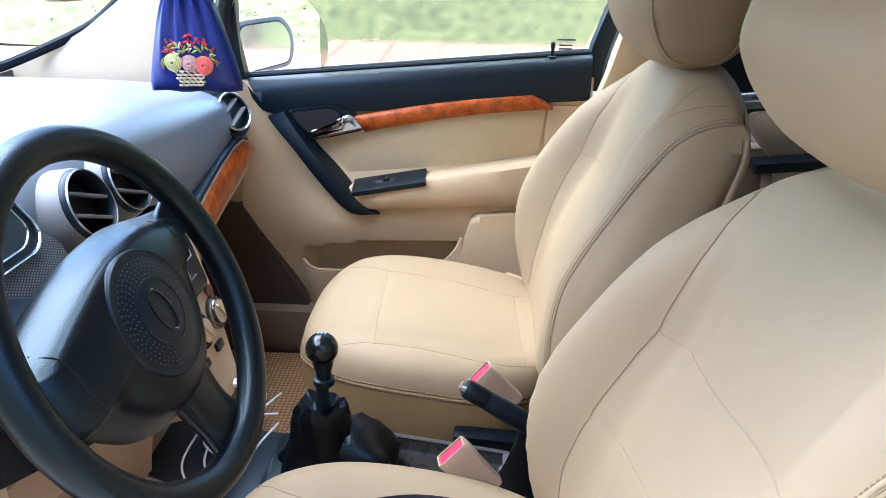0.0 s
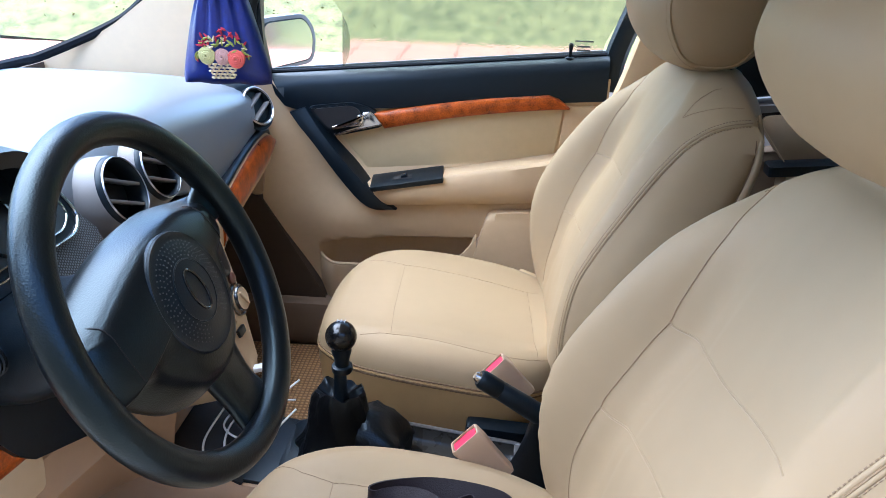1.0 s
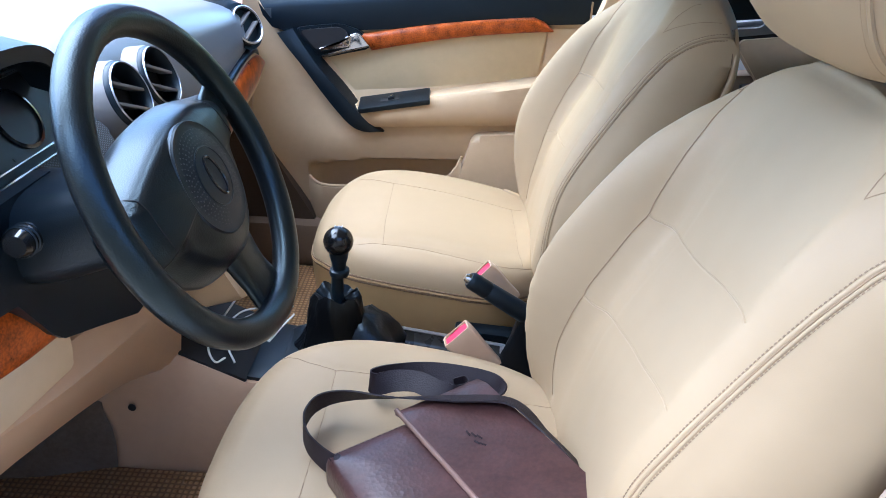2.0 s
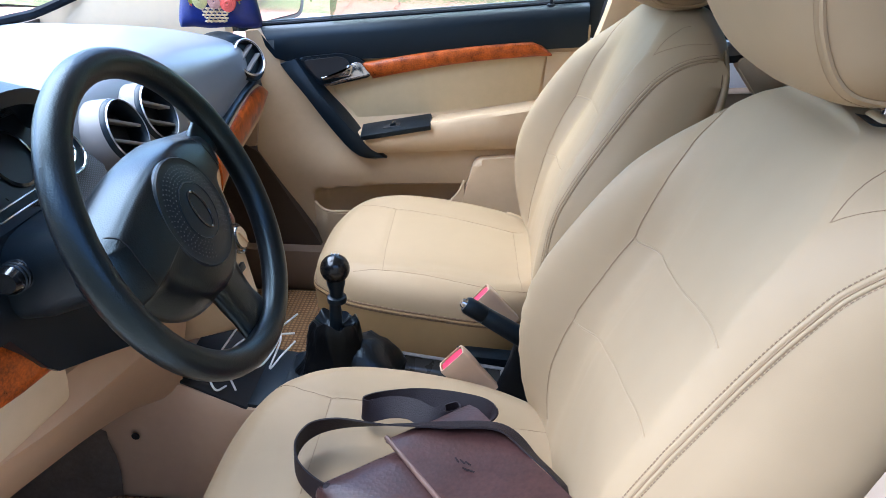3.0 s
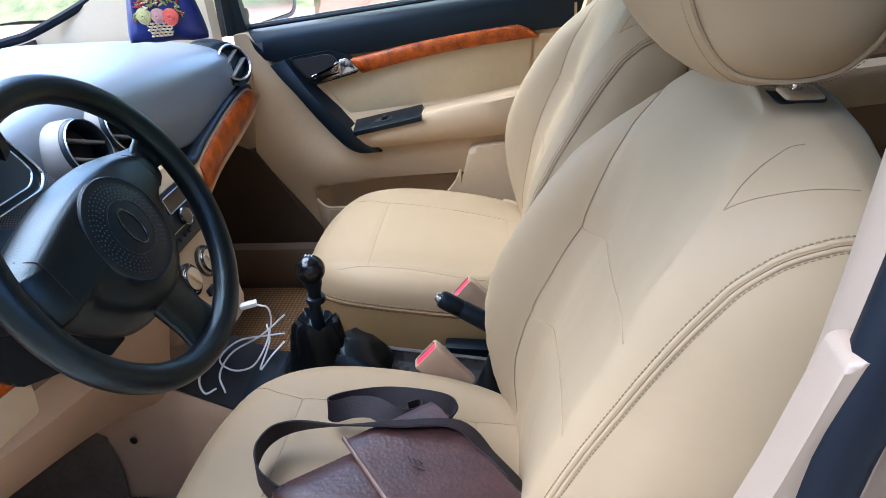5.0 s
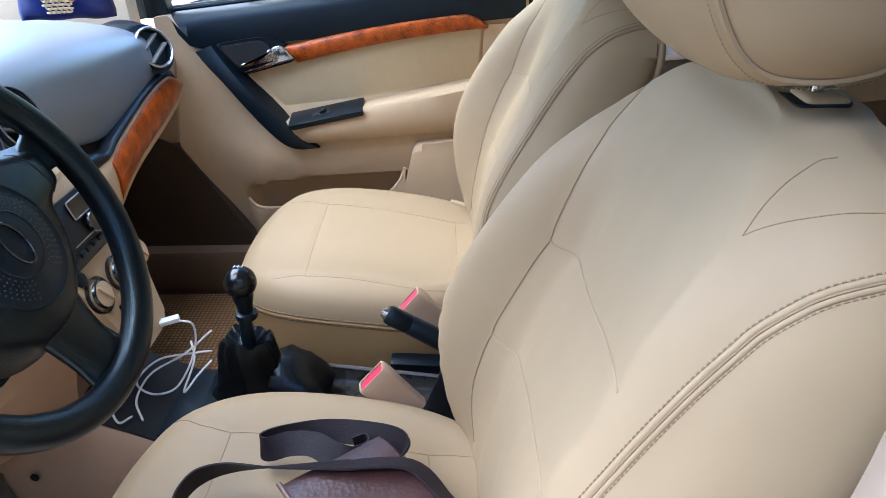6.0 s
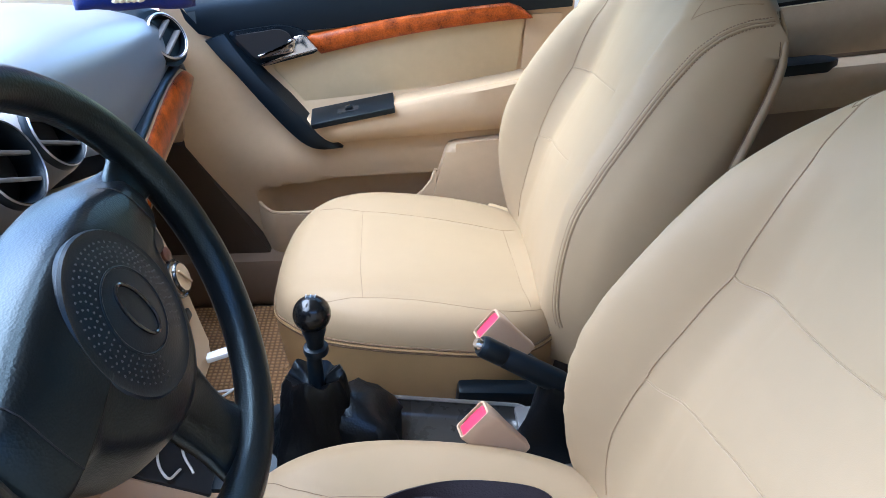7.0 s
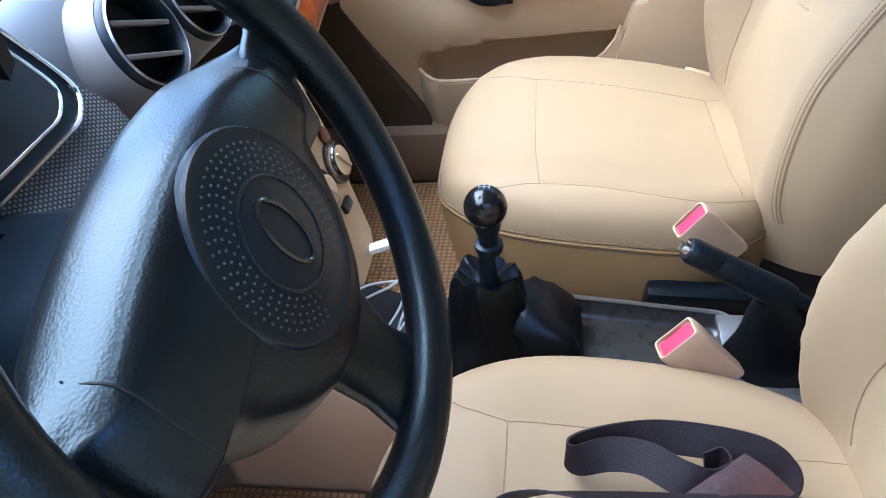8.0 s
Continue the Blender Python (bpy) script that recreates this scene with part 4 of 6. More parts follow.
    # headrest seams and posts
    for sy in (1, -1):
        loop = dense([head_point(sy * (math.pi / 2 + 0.53 * k), z, 0.0006) for k, z in ((1.0, 0.185), (1.05, 0.16), (1.06, 0.12), (1.04, 0.08), (0.98, 0.045), (0.8, 0.024), (0.45, 0.015), (0, 0.012), (-0.45, 0.014), (-0.8, 0.022), (-0.98, 0.045), (-1.04, 0.08), (-1.06, 0.12), (-1.05, 0.16), (-1.0, 0.185))], 6)
        bm = bmesh.new()
        tube(bm, loop, 0.0026, 6)
        part("piping", bm, LEATHER, head, "beige piping round the headrest side")
        bm = bmesh.new()
        tube(bm, [p + V((0, -sy * 0.0026, 0.0)) + (V((loop[45].x, p.y, 0.95)) - p).normalized() * 0.003 for p in loop], 0.0009, 5)
        part("seam", bm, SEAM, head)
        bm = bmesh.new()
        stitches(bm, [p - (V((loop[45].x, p.y, 0.95)) - p).normalized() * 0.0055 - V((0, sy * 0.0022, 0)) for p in loop], 0.0034, 0.0004)
        part("stitching", bm, SEAM_FINE, head)
    for sy in (1, -1):
        part("post", revolve([(0.006, 0), (0.006, 0.06)], pose(0.372, sy * 0.055, 0.81), 10), CHROME, head)
        part("post_collar", block((0.032, 0.036, 0.016), pose(0.376, sy * 0.055, 0.831), 0.007, 3), BEIGE, back, "beige post guide")
        part("collar_slit", slab(rounded([(-0.022, -0.022), (0.019, -0.021), (0.019, 0.021), (-0.022, 0.022)], 0.010, 4), 0.002, pose(0.374, sy * 0.055, 0.8345), 0), DARK, back)
    # frame below
    for y in (-0.19, 0.19):
        part("rail", block((0.46, 0.035, 0.05), pose(-0.05, y, 0.03), 0.006), BLACK, s)
        part("bracket", block((0.34, 0.02, 0.10), pose(-0.04, y, 0.10), 0.006), BLACK, s)
    return s


FAR_D = [(0.150, 0.784), (0.1443, 0.763), (0.135, 0.7365), (0.1314, 0.71), (0.130, 0.679), (0.1296, 0.643), (0.1289, 0.622), (0.131, 0.589), (0.1325, 0.555), (0.1365, 0.505), (0.137, 0.491), (0.140, 0.452), (0.1445, 0.399), (0.141, 0.350), (0.134, 0.32)]
FAR_P = [(0.150, 0.784), (0.140, 0.76), (0.1305, 0.733), (0.1308, 0.704), (0.130, 0.66), (0.129, 0.622), (0.130, 0.59), (0.130, 0.53), (0.1295, 0.49), (0.128, 0.451), (0.129, 0.42), (0.130, 0.36), (0.127, 0.32)]
WELTS_D = ([(0.1289, 0.622), (0.120, 0.6185), (0.079, 0.6185), (0.038, 0.6236), (-0.0174, 0.6335), (-0.08, 0.6498), (-0.1238, 0.6601), (-0.1584, 0.6639), (-0.170, 0.661)],
           [(0.137, 0.491), (0.1128, 0.4875), (0.0544, 0.5025), (-0.0074, 0.5196), (-0.0746, 0.5375), (-0.1254, 0.5539), (-0.1645, 0.5635), (-0.1753, 0.5632)])
WELTS_P = ([(0.129, 0.622), (0.0878, 0.6213), (-0.009, 0.6328), (-0.0883, 0.6449)], [(0.1295, 0.4904), (0.0639, 0.496), (-0.0241, 0.5109), (-0.06, 0.52)])
RAILS_P = ([(-0.270, 0.138), (-0.232, 0.135), (-0.184, 0.121), (-0.12, 0.116), (-0.03, 0.1086), (0.048, 0.0994), (0.0924, 0.0937), (0.116, 0.098)], [(-0.184, 0.121), (-0.1823, 0.018), (-0.18, -0.083), (-0.1752, -0.144), (-0.1714, -0.190)],
           [(-0.2318, -0.195), (-0.209, -0.193), (-0.1714, -0.1904), (-0.10, -0.19), (-0.029, -0.195), (0.035, -0.1986), (0.1056, -0.1874), (0.14, -0.17)], [(0.0924, 0.0937), (0.096, -0.0007), (0.0994, -0.117), (0.1057, -0.187)])
RAILS_D = ([(-0.290, 0.165), (-0.260, 0.153), (-0.2386, 0.1435), (-0.215, 0.1355), (-0.193, 0.1295), (-0.15, 0.1285), (-0.0786, 0.1275), (0.0, 0.124), (0.064, 0.1206), (0.0933, 0.1234), (0.1316, 0.1234)], [(-0.193, 0.1295), (-0.1929, 0.1006), (-0.1927, 0.0707), (-0.1929, 0.0), (-0.194, -0.15)],
           [(-0.27, -0.18), (-0.194, -0.15), (-0.04, -0.17), (0.10, -0.21)], [(0.066, 0.1206), (0.067, 0.10), (0.0685, 0.06), (0.075, 0.02), (0.085, -0.05), (0.10, -0.21)])
seat_p = car_seat("beige leatherette front seat with stitched seams, empty", FAR_P, WELTS_P, RAILS_P, (0.010, -0.008))
seat_p.location = (0, 0.335, 0.06)
part("recliner_cover", block((0.17, 0.03, 0.11), pose(0.14, 0.56, 0.22, 0, 20, 0), 0.012), BEIGE, seat_p)
seat_d = car_seat("beige leatherette front seat with a brown bag on it", FAR_D, WELTS_D, RAILS_D, (0.0, 0.0), [(flat_line([(0.208, 0.20), (0.208, 0.26), (0.208, top)]), -0.0042, 0.034) for top in (0.33, 0.39, 0.45, 0.50, 0.55)])
seat_d.location = (0, -0.375, 0.06)
for piece in seat_p.children:
    if piece.name.startswith("headrest"):
        piece.location.z -= 0.022


# ---- dashboard ----
DY = (-0.70, -0.64, -0.56, -0.45, -0.25, -0.10, 0.06, 0.25, 0.42, 0.54, 0.60, 0.635)
D_TOP = (0.66, 0.715, 0.745, 0.768, 0.782, 0.788, 0.788, 0.780, 0.752, 0.724, 0.70, 0.66)
D_LOW = (0.575, 0.578, 0.575, 0.572, 0.58, 0.62, 0.62, 0.575, 0.597, 0.612, 0.612, 0.61)
D_FACE = (-0.56, -0.54, -0.53, -0.528, -0.526, -0.524, -0.524, -0.518, -0.518, -0.525, -0.54, -0.57)


def dash_upper():
    bm = bmesh.new()
    rings = []
    for y in np.linspace(-0.70, 0.635, 44):
        top, low, face = (curve_through(DY, t, y) for t in (D_TOP, D_LOW, D_FACE))
        h = top - low
        prof = [(-1.02, 0.70), (-1.02, min(0.748, top)), (-0.97, min(0.757, top)), (-0.92, min(0.768, top + 0.002)), (-0.78, top + 0.002), (-0.68, top), (-0.62, top - 0.012 * h / 0.2), (-0.564, top - 0.16 * h), (face - 0.013, top - 0.32 * h), (face - 0.004, top - 0.52 * h), (face, top - 0.72 * h), (face - 0.004, low + 0.06 * h), (face - 0.015, low), (face - 0.06, low - 0.005)]
        pts = dense([(x, 0, z) for x, z in prof], 3)
        rings.append([V((p.x, y, p.z)) for p in pts])
    return loft(bm, rings)


dash = thing("dashboard", (-0.75, -0.02, 0.3), "two-tone dashboard, slate grey above, beige and wood below", "dashboard")
part("upper_pad", dash_upper(), SLATE, dash, "slate grey soft dashboard pad", sharp=120)


def strip_band(ys, xs, zt, zb, out, name, material, label, n=22):
    """A raised band along the dashboard face between two heights."""
    bm = bmesh.new()
    rings = []
    for y in np.linspace(ys[0], ys[-1], n):
        x, t, b = curve_through(ys, xs, y), curve_through(ys, zt, y), curve_through(ys, zb, y)
        ring = [V((x + out * math.sin(a), y, (t + b) / 2 + (t - b) / 2 * math.cos(a))) for a in np.linspace(0, math.pi, 7)]
        rings.append(ring + [V((x - 0.02, y, b)), V((x - 0.02, y, t))])
    loft(bm, rings)
    return part(name, bm, material, dash, label)


W_Y = (0.205, 0.25, 0.32, 0.40, 0.49, 0.57, 0.615)
W_TOP, W_LOW = (0.548, 0.560, 0.574, 0.588, 0.600, 0.598, 0.578), (0.474, 0.487, 0.504, 0.516, 0.530, 0.547, 0.561)
W_X = (-0.500, -0.504, -0.508, -0.512, -0.514, -0.516, -0.522)
strip_band(W_Y, W_X, W_TOP, W_LOW, 0.010, "wood_trim", WOOD, "glossy burl wood dashboard trim")
strip_band((0.10, 0.16) + W_Y, (-0.494, -0.498) + tuple(x - 0.004 for x in W_X), (0.552, 0.556) + tuple(z + d for z, d in zip(W_TOP, (0.009, 0.009, 0.008, 0.006, 0.004, 0.004, 0.004))), (0.43, 0.452) + tuple(z - 0.016 for z in W_LOW), 0.009, "wood_surround", BEIGE, "beige surround of the wood trim")
strip_band((0.10, 0.16) + W_Y[:-1] + (0.60,), (-0.500, -0.503) + tuple(x - 0.006 for x in W_X), (0.575, 0.580) + tuple(z + 0.017 for z in W_TOP), (0.550, 0.552) + tuple(z + 0.004 for z in W_TOP), 0.008, "lower_edge", BLACK, "black rolled edge under the pad")
strip_band((-0.70, -0.62, -0.52, -0.412), (-0.538, -0.515, -0.498, -0.482), (0.609, 0.600, 0.585, 0.560), (0.530, 0.515, 0.503, 0.500), 0.008, "wood_trim", WOOD, "glossy burl wood dashboard trim")
strip_band((-0.715, -0.62, -0.52, -0.398), (-0.542, -0.519, -0.502, -0.486), (0.616, 0.606, 0.590, 0.565), (0.47, 0.458, 0.445, 0.442), 0.009, "wood_surround", BEIGE, "beige surround of the wood trim")


BEIGE_LOW = mat("brownish beige lower plastic", (0.48, 0.315, 0.19), 0.5, vary=0.05, grain=700, bump=0.06)
# the glovebox is coloured with the deep shade of the footwell
FOOTWELL_SHADE = mat("dark brown footwell shade", (0.045, 0.030, 0.020), 0.6, vary=0.1, grain=500, bump=0.08)


def lower_dash(ys, top, bot, xt, xb, name, label, material=BEIGE):
    bm = bmesh.new()
    rings = []
    for y in np.linspace(ys[0], ys[-1], 16):
        t, b, x1, x2 = (curve_through(ys, k, y) for k in (top, bot, xt, xb))
        prof = [(x1 - 0.15, t), (x1 - 0.012, t), (x1, t - 0.01), (x1 + 0.01, (t * 2 + b) / 3), ((x1 + x2) / 2, (t + b * 2) / 3), (x2, b + 0.012), (x2 - 0.012, b), (x2 - 0.2, b)]
        rings.append([V((x, y, z)) for x, z in prof])
    loft(bm, rings)
    return part(name, bm, material, dash, label)


lower_dash((0.10, 0.3, 0.5, 0.63), (0.455, 0.46, 0.50, 0.53), (0.30, 0.30, 0.31, 0.33), (-0.56, -0.60, -0.62, -0.64), (-0.64, -0.68, -0.70, -0.70), "glovebox", "recessed glovebox with footwell shade in its colour", FOOTWELL_SHADE)
lower_dash((-0.70, -0.55, -0.4, -0.2, -0.105), (0.52, 0.50, 0.475, 0.46, 0.46), (0.33, 0.32, 0.30, 0.255, 0.22), (-0.545, -0.525, -0.50, -0.48, -0.47), (-0.60, -0.58, -0.56, -0.53, -0.49), "knee_panel", "brownish beige panel under the steering column", BEIGE_LOW)


def air_vent(center, normal, radius, slats, roll=0, edge=0.0):
    m = look(center, V(center) - V(normal), roll)
    v = part("air_vent", revolve([(radius * 0.86, -0.05), (radius * 1.02, -0.05), (radius * 1.10, 0.002), (radius * 1.06, 0.009), (radius * 0.98, 0.012), (radius * 0.92, 0.006), (radius * 0.88, -0.012), (radius * 0.86, -0.025)], m, 36, hollow=True), BLACK, dash, "round black air vent")
    if edge == 0:
        part("fairing", revolve([(radius * 1.03, -0.048), (radius * 1.42, -0.048), (radius * 1.24, -0.020), (radius * 1.14, 0.000), (radius * 1.105, 0.003)], m, 36, hollow=True), SATIN_GREY, v, "slate grey fairing round the vent", sharp=80)
    bm = revolve([(radius * (1.0 - edge), 0.0100), (radius * (1.035 + edge), 0.0105), (radius * 1.018, 0.0128)], m, 36, hollow=True)
    part("ring", bm, SATIN, v, "thin silver grey ring")
    part("back", revolve([(radius * 0.9, -0.024), (radius * 0.9, -0.0165), (radius * 0.5, -0.016)], m, 24), DARK, v)
    for k in range(slats):
        h = (k - (slats - 1) / 2) * radius * 1.3 / slats
        w = math.sqrt(max(0.0, (radius * 0.88) ** 2 - h * h)) * 2
        part("slat", block((w, 0.0045, 0.022), m @ pose(0, h, -0.001, 16), 0.0015), SATIN_GREY, v, "grey vent slat")
    return v


SPIN = -24
air_vent((-0.500, -0.118, 0.698), (0.93, 0.0, 0.36), 0.0445, 2, SPIN)
air_vent((-0.500, -0.013, 0.696), (0.93, 0.0, 0.36), 0.0445, 2, SPIN)
air_vent((-0.525, 0.525, 0.670), (0.82, -0.38, 0.42), 0.040, 2, 30, 0.05)
bm = bmesh.new()
vm = look(V((-0.525, 0.525, 0.670)), V((-0.525, 0.525, 0.670)) - V((0.82, -0.38, 0.42)))
rings = []
for t in np.linspace(0, 1, 9):
    near, far_ = 0.052 - 0.004 * t, V((-0.625, 0.530, 0.702))
    rings.append([(vm @ V((near * math.cos(a), near * math.sin(a), -0.002 - 0.01 * t))) * (1 - t) + (far_ + V((0, 0.034 * math.cos(a), 0.016 * math.sin(a)))) * t + V((0, 0, 0.012 * math.sin(math.pi * t))) for a in np.linspace(0, 2 * math.pi, 33)[:-1]])
loft(bm, rings)
part("vent_pod", bm, BLACK, dash, "black pod of the side vent")

# centre stack
stack_m = Matrix.Translation((-0.4365, -0.005, 0.479)) @ pose(0, 0, 0, 0, 72, 0) @ pose(0, 0, 0, 0, 0, 90)
part("stack_panel", slab(rounded([(-0.105, 0.135), (0.105, 0.135), (0.096, 0.0), (0.078, -0.06), (0.06, -0.12), (0.05, -0.16), (-0.05, -0.16), (-0.06, -0.12), (-0.078, -0.06), (-0.096, 0.0)], 0.02, 5), 0.12, stack_m, 0.008), BEIGE, dash, "beige centre stack panel")
radio = part("radio", slab(rounded([(-0.088, 0.105), (0.088, 0.105), (0.084, 0.012), (-0.084, 0.012)], 0.008), 0.01, stack_m @ pose(0, 0, 0.006), 0.003), BLACK, dash, "black car radio")
part("display", slab(rounded([(-0.02, 0.098), (0.066, 0.098), (0.066, 0.070), (-0.02, 0.070)], 0.003), 0.003, stack_m @ pose(0, 0, 0.0085)), GLOSS, radio, "glossy dark display")
bm = bmesh.new()
tube(bm, [stack_m @ V((a, b, 0.009)) for a, b in rounded([(-0.02, 0.098), (0.066, 0.098), (0.066, 0.070), (-0.02, 0.070)], 0.004)], 0.0012, 6, closed=True)
part("display_frame", bm, SATIN, radio, "thin silver frame")
for k in range(5):
    part("button", block((0.014, 0.008, 0.006), stack_m @ pose(-0.064 + 0.018 * k, 0.027, 0.007), 0.002), BLACK, radio)
part("slot_line", block((0.11, 0.0016, 0.002), stack_m @ pose(0.005, 0.040, 0.0065)), SATIN, radio)
knob = part("volume_knob", revolve([(0.0155, 0), (0.0155, 0.006), (0.014, 0.008), (0.006, 0.0082)], stack_m @ pose(0.012, 0.052, 0.006), 28), GLOSS, radio, "black volume knob")
bm = bmesh.new()
tube(bm, [stack_m @ V((0.012 + 0.0162 * math.cos(a), 0.052 + 0.0162 * math.sin(a), 0.0125)) for a in np.linspace(-2.6, 0.5, 20)], 0.0011, 6)
part("knob_arc", bm, CHROME, knob, "thin chrome arc")
for x in (-0.062, 0.004, 0.068):
    k = part("heater_knob", revolve([(0.0215, 0.0), (0.0215, 0.010), (0.0195, 0.0125), (0.008, 0.0128)], stack_m @ pose(x, -0.036, 0.0), 28), BEIGE, dash, "cream heater dial")
    part("ring", revolve([(0.029, 0.001), (0.029, 0.005), (0.0265, 0.006), (0.0245, 0.003)], stack_m @ pose(x, -0.036, 0.0), 28, hollow=True), GLOSS, k, "glossy black dial ring")
    part("ring", revolve([(0.0218, 0.007), (0.0228, 0.009), (0.0218, 0.0115), (0.020, 0.0125)], stack_m @ pose(x, -0.036, 0.0), 28, hollow=True), GLOSS, k, "glossy black dial ring")
    part("grip", block((0.004, 0.034, 0.004), stack_m @ pose(x, -0.036, 0.0145, 0, 0, 30), 0.0015), BEIGE, k)
    for a in range(-120, 121, 40):
        part("dial_mark", block((0.0012, 0.004, 0.0008), stack_m @ pose(x, -0.036, 0.0048) @ pose(0, 0, 0, 0, 0, a) @ pose(0, 0.0258, 0)), SATIN, k)
for x in (-0.075, 0.078):
    part("push_button", revolve([(0.011, 0), (0.011, 0.004), (0.008, 0.006)], stack_m @ pose(x, 0.0, 0.0), 16), mat("brown button plastic", (0.10, 0.03, 0.015), 0.35, bump=0) if x > 0 else BLACK, dash)
for x in (-0.026, 0.034):
    part("rocker_button", block((0.026, 0.014, 0.008), stack_m @ pose(x, -0.080, 0.002), 0.003), BLACK, dash)

# instrument binnacle
bm = bmesh.new()
rings = []
for x, w, h, z0 in ((-0.80, 0.10, 0.004, 0.77), (-0.72, 0.135, 0.03, 0.765), (-0.62, 0.15, 0.052, 0.755), (-0.53, 0.152, 0.062, 0.745), (-0.488, 0.15, 0.064, 0.735)):
    arc = [V((x, -0.425 + w * math.copysign(abs(math.cos(a)) ** 0.55, math.cos(a)), z0 + h * math.sin(a) ** 0.7 + 0.02)) for a in np.linspace(0, math.pi, 25)]
    inn = [V((x, -0.425 + (w - 0.012) * math.copysign(abs(math.cos(a)) ** 0.55, math.cos(a)), z0 + (h - 0.008) * math.sin(a) ** 0.7 + 0.012)) for a in np.linspace(math.pi, 0, 25)]
    rings.append(arc + inn)
loft(bm, rings)
part("binnacle_hood", bm, BLACK, dash, "black instrument hood", sharp=60)
clu_m = Matrix.Translation((-0.512, -0.39, 0.712)) @ pose(0, 0, 0, 0, 62, 0) @ pose(0, 0, 0, 0, 0, 90)
face = rounded([(-0.165, 0.078), (0.15, 0.078), (0.178, -0.002), (0.206, -0.058), (0.165, -0.078), (0.06, -0.078), (-0.06, -0.075), (-0.20, -0.06), (-0.18, 0.0)], 0.02, 6)
part("cluster_surround", slab(face, 0.05, clu_m, 0.01), CARBON, dash, "dark carbon patterned cluster surround")
inner = rounded([(-0.14, 0.066), (0.142, 0.066), (0.154, 0.02), (0.158, -0.004), (0.138, -0.018), (-0.138, -0.018), (-0.158, -0.004), (-0.154, 0.02)], 0.02, 6)
bez = part("cluster_bezel", slab([(a * 1.09, b * 1.16 - 0.008) for a, b in inner], 0.01, clu_m @ pose(0, 0, 0.006), 0.004), BLACK, dash, "black cluster bezel")
for sa, sb, db, rad in ((1.0, 1.0, 0.0, 0.0016), (1.09, 1.16, -0.008, 0.0018)):
    bm = bmesh.new()
    tube(bm, [clu_m @ V((a * sa, b * sb + db, 0.008)) for a, b in inner], rad, 6, closed=True)
    part("bezel_ring", bm, CHROME, bez, "thin chrome ring")
part("gauge_glass", slab([(a * 0.99, b * 0.98) for a, b in inner], 0.003, clu_m @ pose(0, 0, 0.0085)), mat("dark gauge glass", (0.006, 0.008, 0.011), 0.3, bump=0), bez)
for x in (-0.07, 0.05):
    part("gauge_rim", revolve([(0.033, 0), (0.035, 0.002), (0.031, 0.003)], clu_m @ pose(x, 0.022, 0.0085), 30, hollow=True), GLOSS, bez)

# steering column and stalks
bm = bmesh.new()
rings = []
for x, k in ((-0.55, 1.05), (-0.488, 1.0), (-0.472, 0.96)):
    rings.append([V((x, -0.40 + (y + 0.40) * k, z)) for y, z in ((-0.64, 0.69), (-0.37, 0.69), (-0.31, 0.64), (-0.20, 0.62), (-0.19, 0.60), (-0.20, 0.425), (-0.24, 0.424), (-0.34, 0.468), (-0.415, 0.500), (-0.436, 0.520), (-0.478, 0.583), (-0.64, 0.612))])
loft(bm, rings)
part("column_panel", bm, BLACK, dash, "black panel round the steering column")
bm = bmesh.new()
loft(bm, [[V((x, -0.391 + w * math.copysign(abs(math.cos(a)) ** 0.6, math.cos(a)), z + h * math.copysign(abs(math.sin(a)) ** 0.6, math.sin(a)))) for a in np.linspace(0, 2 * math.pi, 28, endpoint=False)] for x, z, w, h in ((-0.55, 0.625, 0.070, 0.055), (-0.44, 0.640, 0.068, 0.052), (-0.375, 0.662, 0.064, 0.050), (-0.345, 0.674, 0.058, 0.046))])
col = part("column_shroud", bm, BLACK, dash, "black steering column shroud")
slot = part("stalk_slot", block((0.02, 0.045, 0.05), pose(-0.472, -0.432, 0.646, 0, 0, 0), 0.004), DARK, col)
bm = bmesh.new()
tube(bm, [(-0.468, -0.405, 0.643), (-0.458, -0.440, 0.651), (-0.456, -0.452, 0.653)], [0.009, 0.008, 0.012], 16)
tube(bm, [(-0.455, -0.455, 0.654), (-0.453, -0.476, 0.657), (-0.452, -0.484, 0.658)], [0.0155, 0.0155, 0.011], 16)
st = part("stalk", bm, GLOSS, col, "glossy black indicator stalk")
for q in (0.15, 0.55, 0.85):
    c0, c1 = V((-0.455, -0.455, 0.654)), V((-0.453, -0.476, 0.657))
    bm = revolve([(0.0158, -0.0012), (0.0172, 0.0), (0.0158, 0.0012)], look(c0.lerp(c1, q), c0.lerp(c1, q) + (c0 - c1)), 24, hollow=True)
    part("ring", bm, BLACK, st)
bm = bmesh.new()
tube(bm, [(-0.44, -0.33, 0.672), (-0.43, -0.26, 0.684), (-0.425, -0.215, 0.690)], [0.008, 0.008, 0.012], 12)
part("stalk", bm, BLACK, col, "glossy black wiper stalk")

# ---- steering wheel ----
WM = Matrix(((0, -0.4226, 0.9063, -0.300), (1, 0, 0, -0.391), (0, 0.9063, 0.4226, 0.700), (0, 0, 0, 1))) @ pose(0, 0, 0, 0, 0, 9)
wheel = thing("steering_wheel", (-0.300, -0.391, 0.700), "black leather three-spoke steering wheel, slightly turned", "steering wheel")
bm = bmesh.new()
ring = []
for a in np.linspace(0, 2 * math.pi, 73)[:-1]:
    ring.append(WM @ V((0.1693 * math.cos(a), 0.1693 * math.sin(a), 0)))
tube(bm, ring, 0.0162, 16, closed=True)
part("rim", bm, RUBBER, wheel, "black grained leather rim", sharp=80)


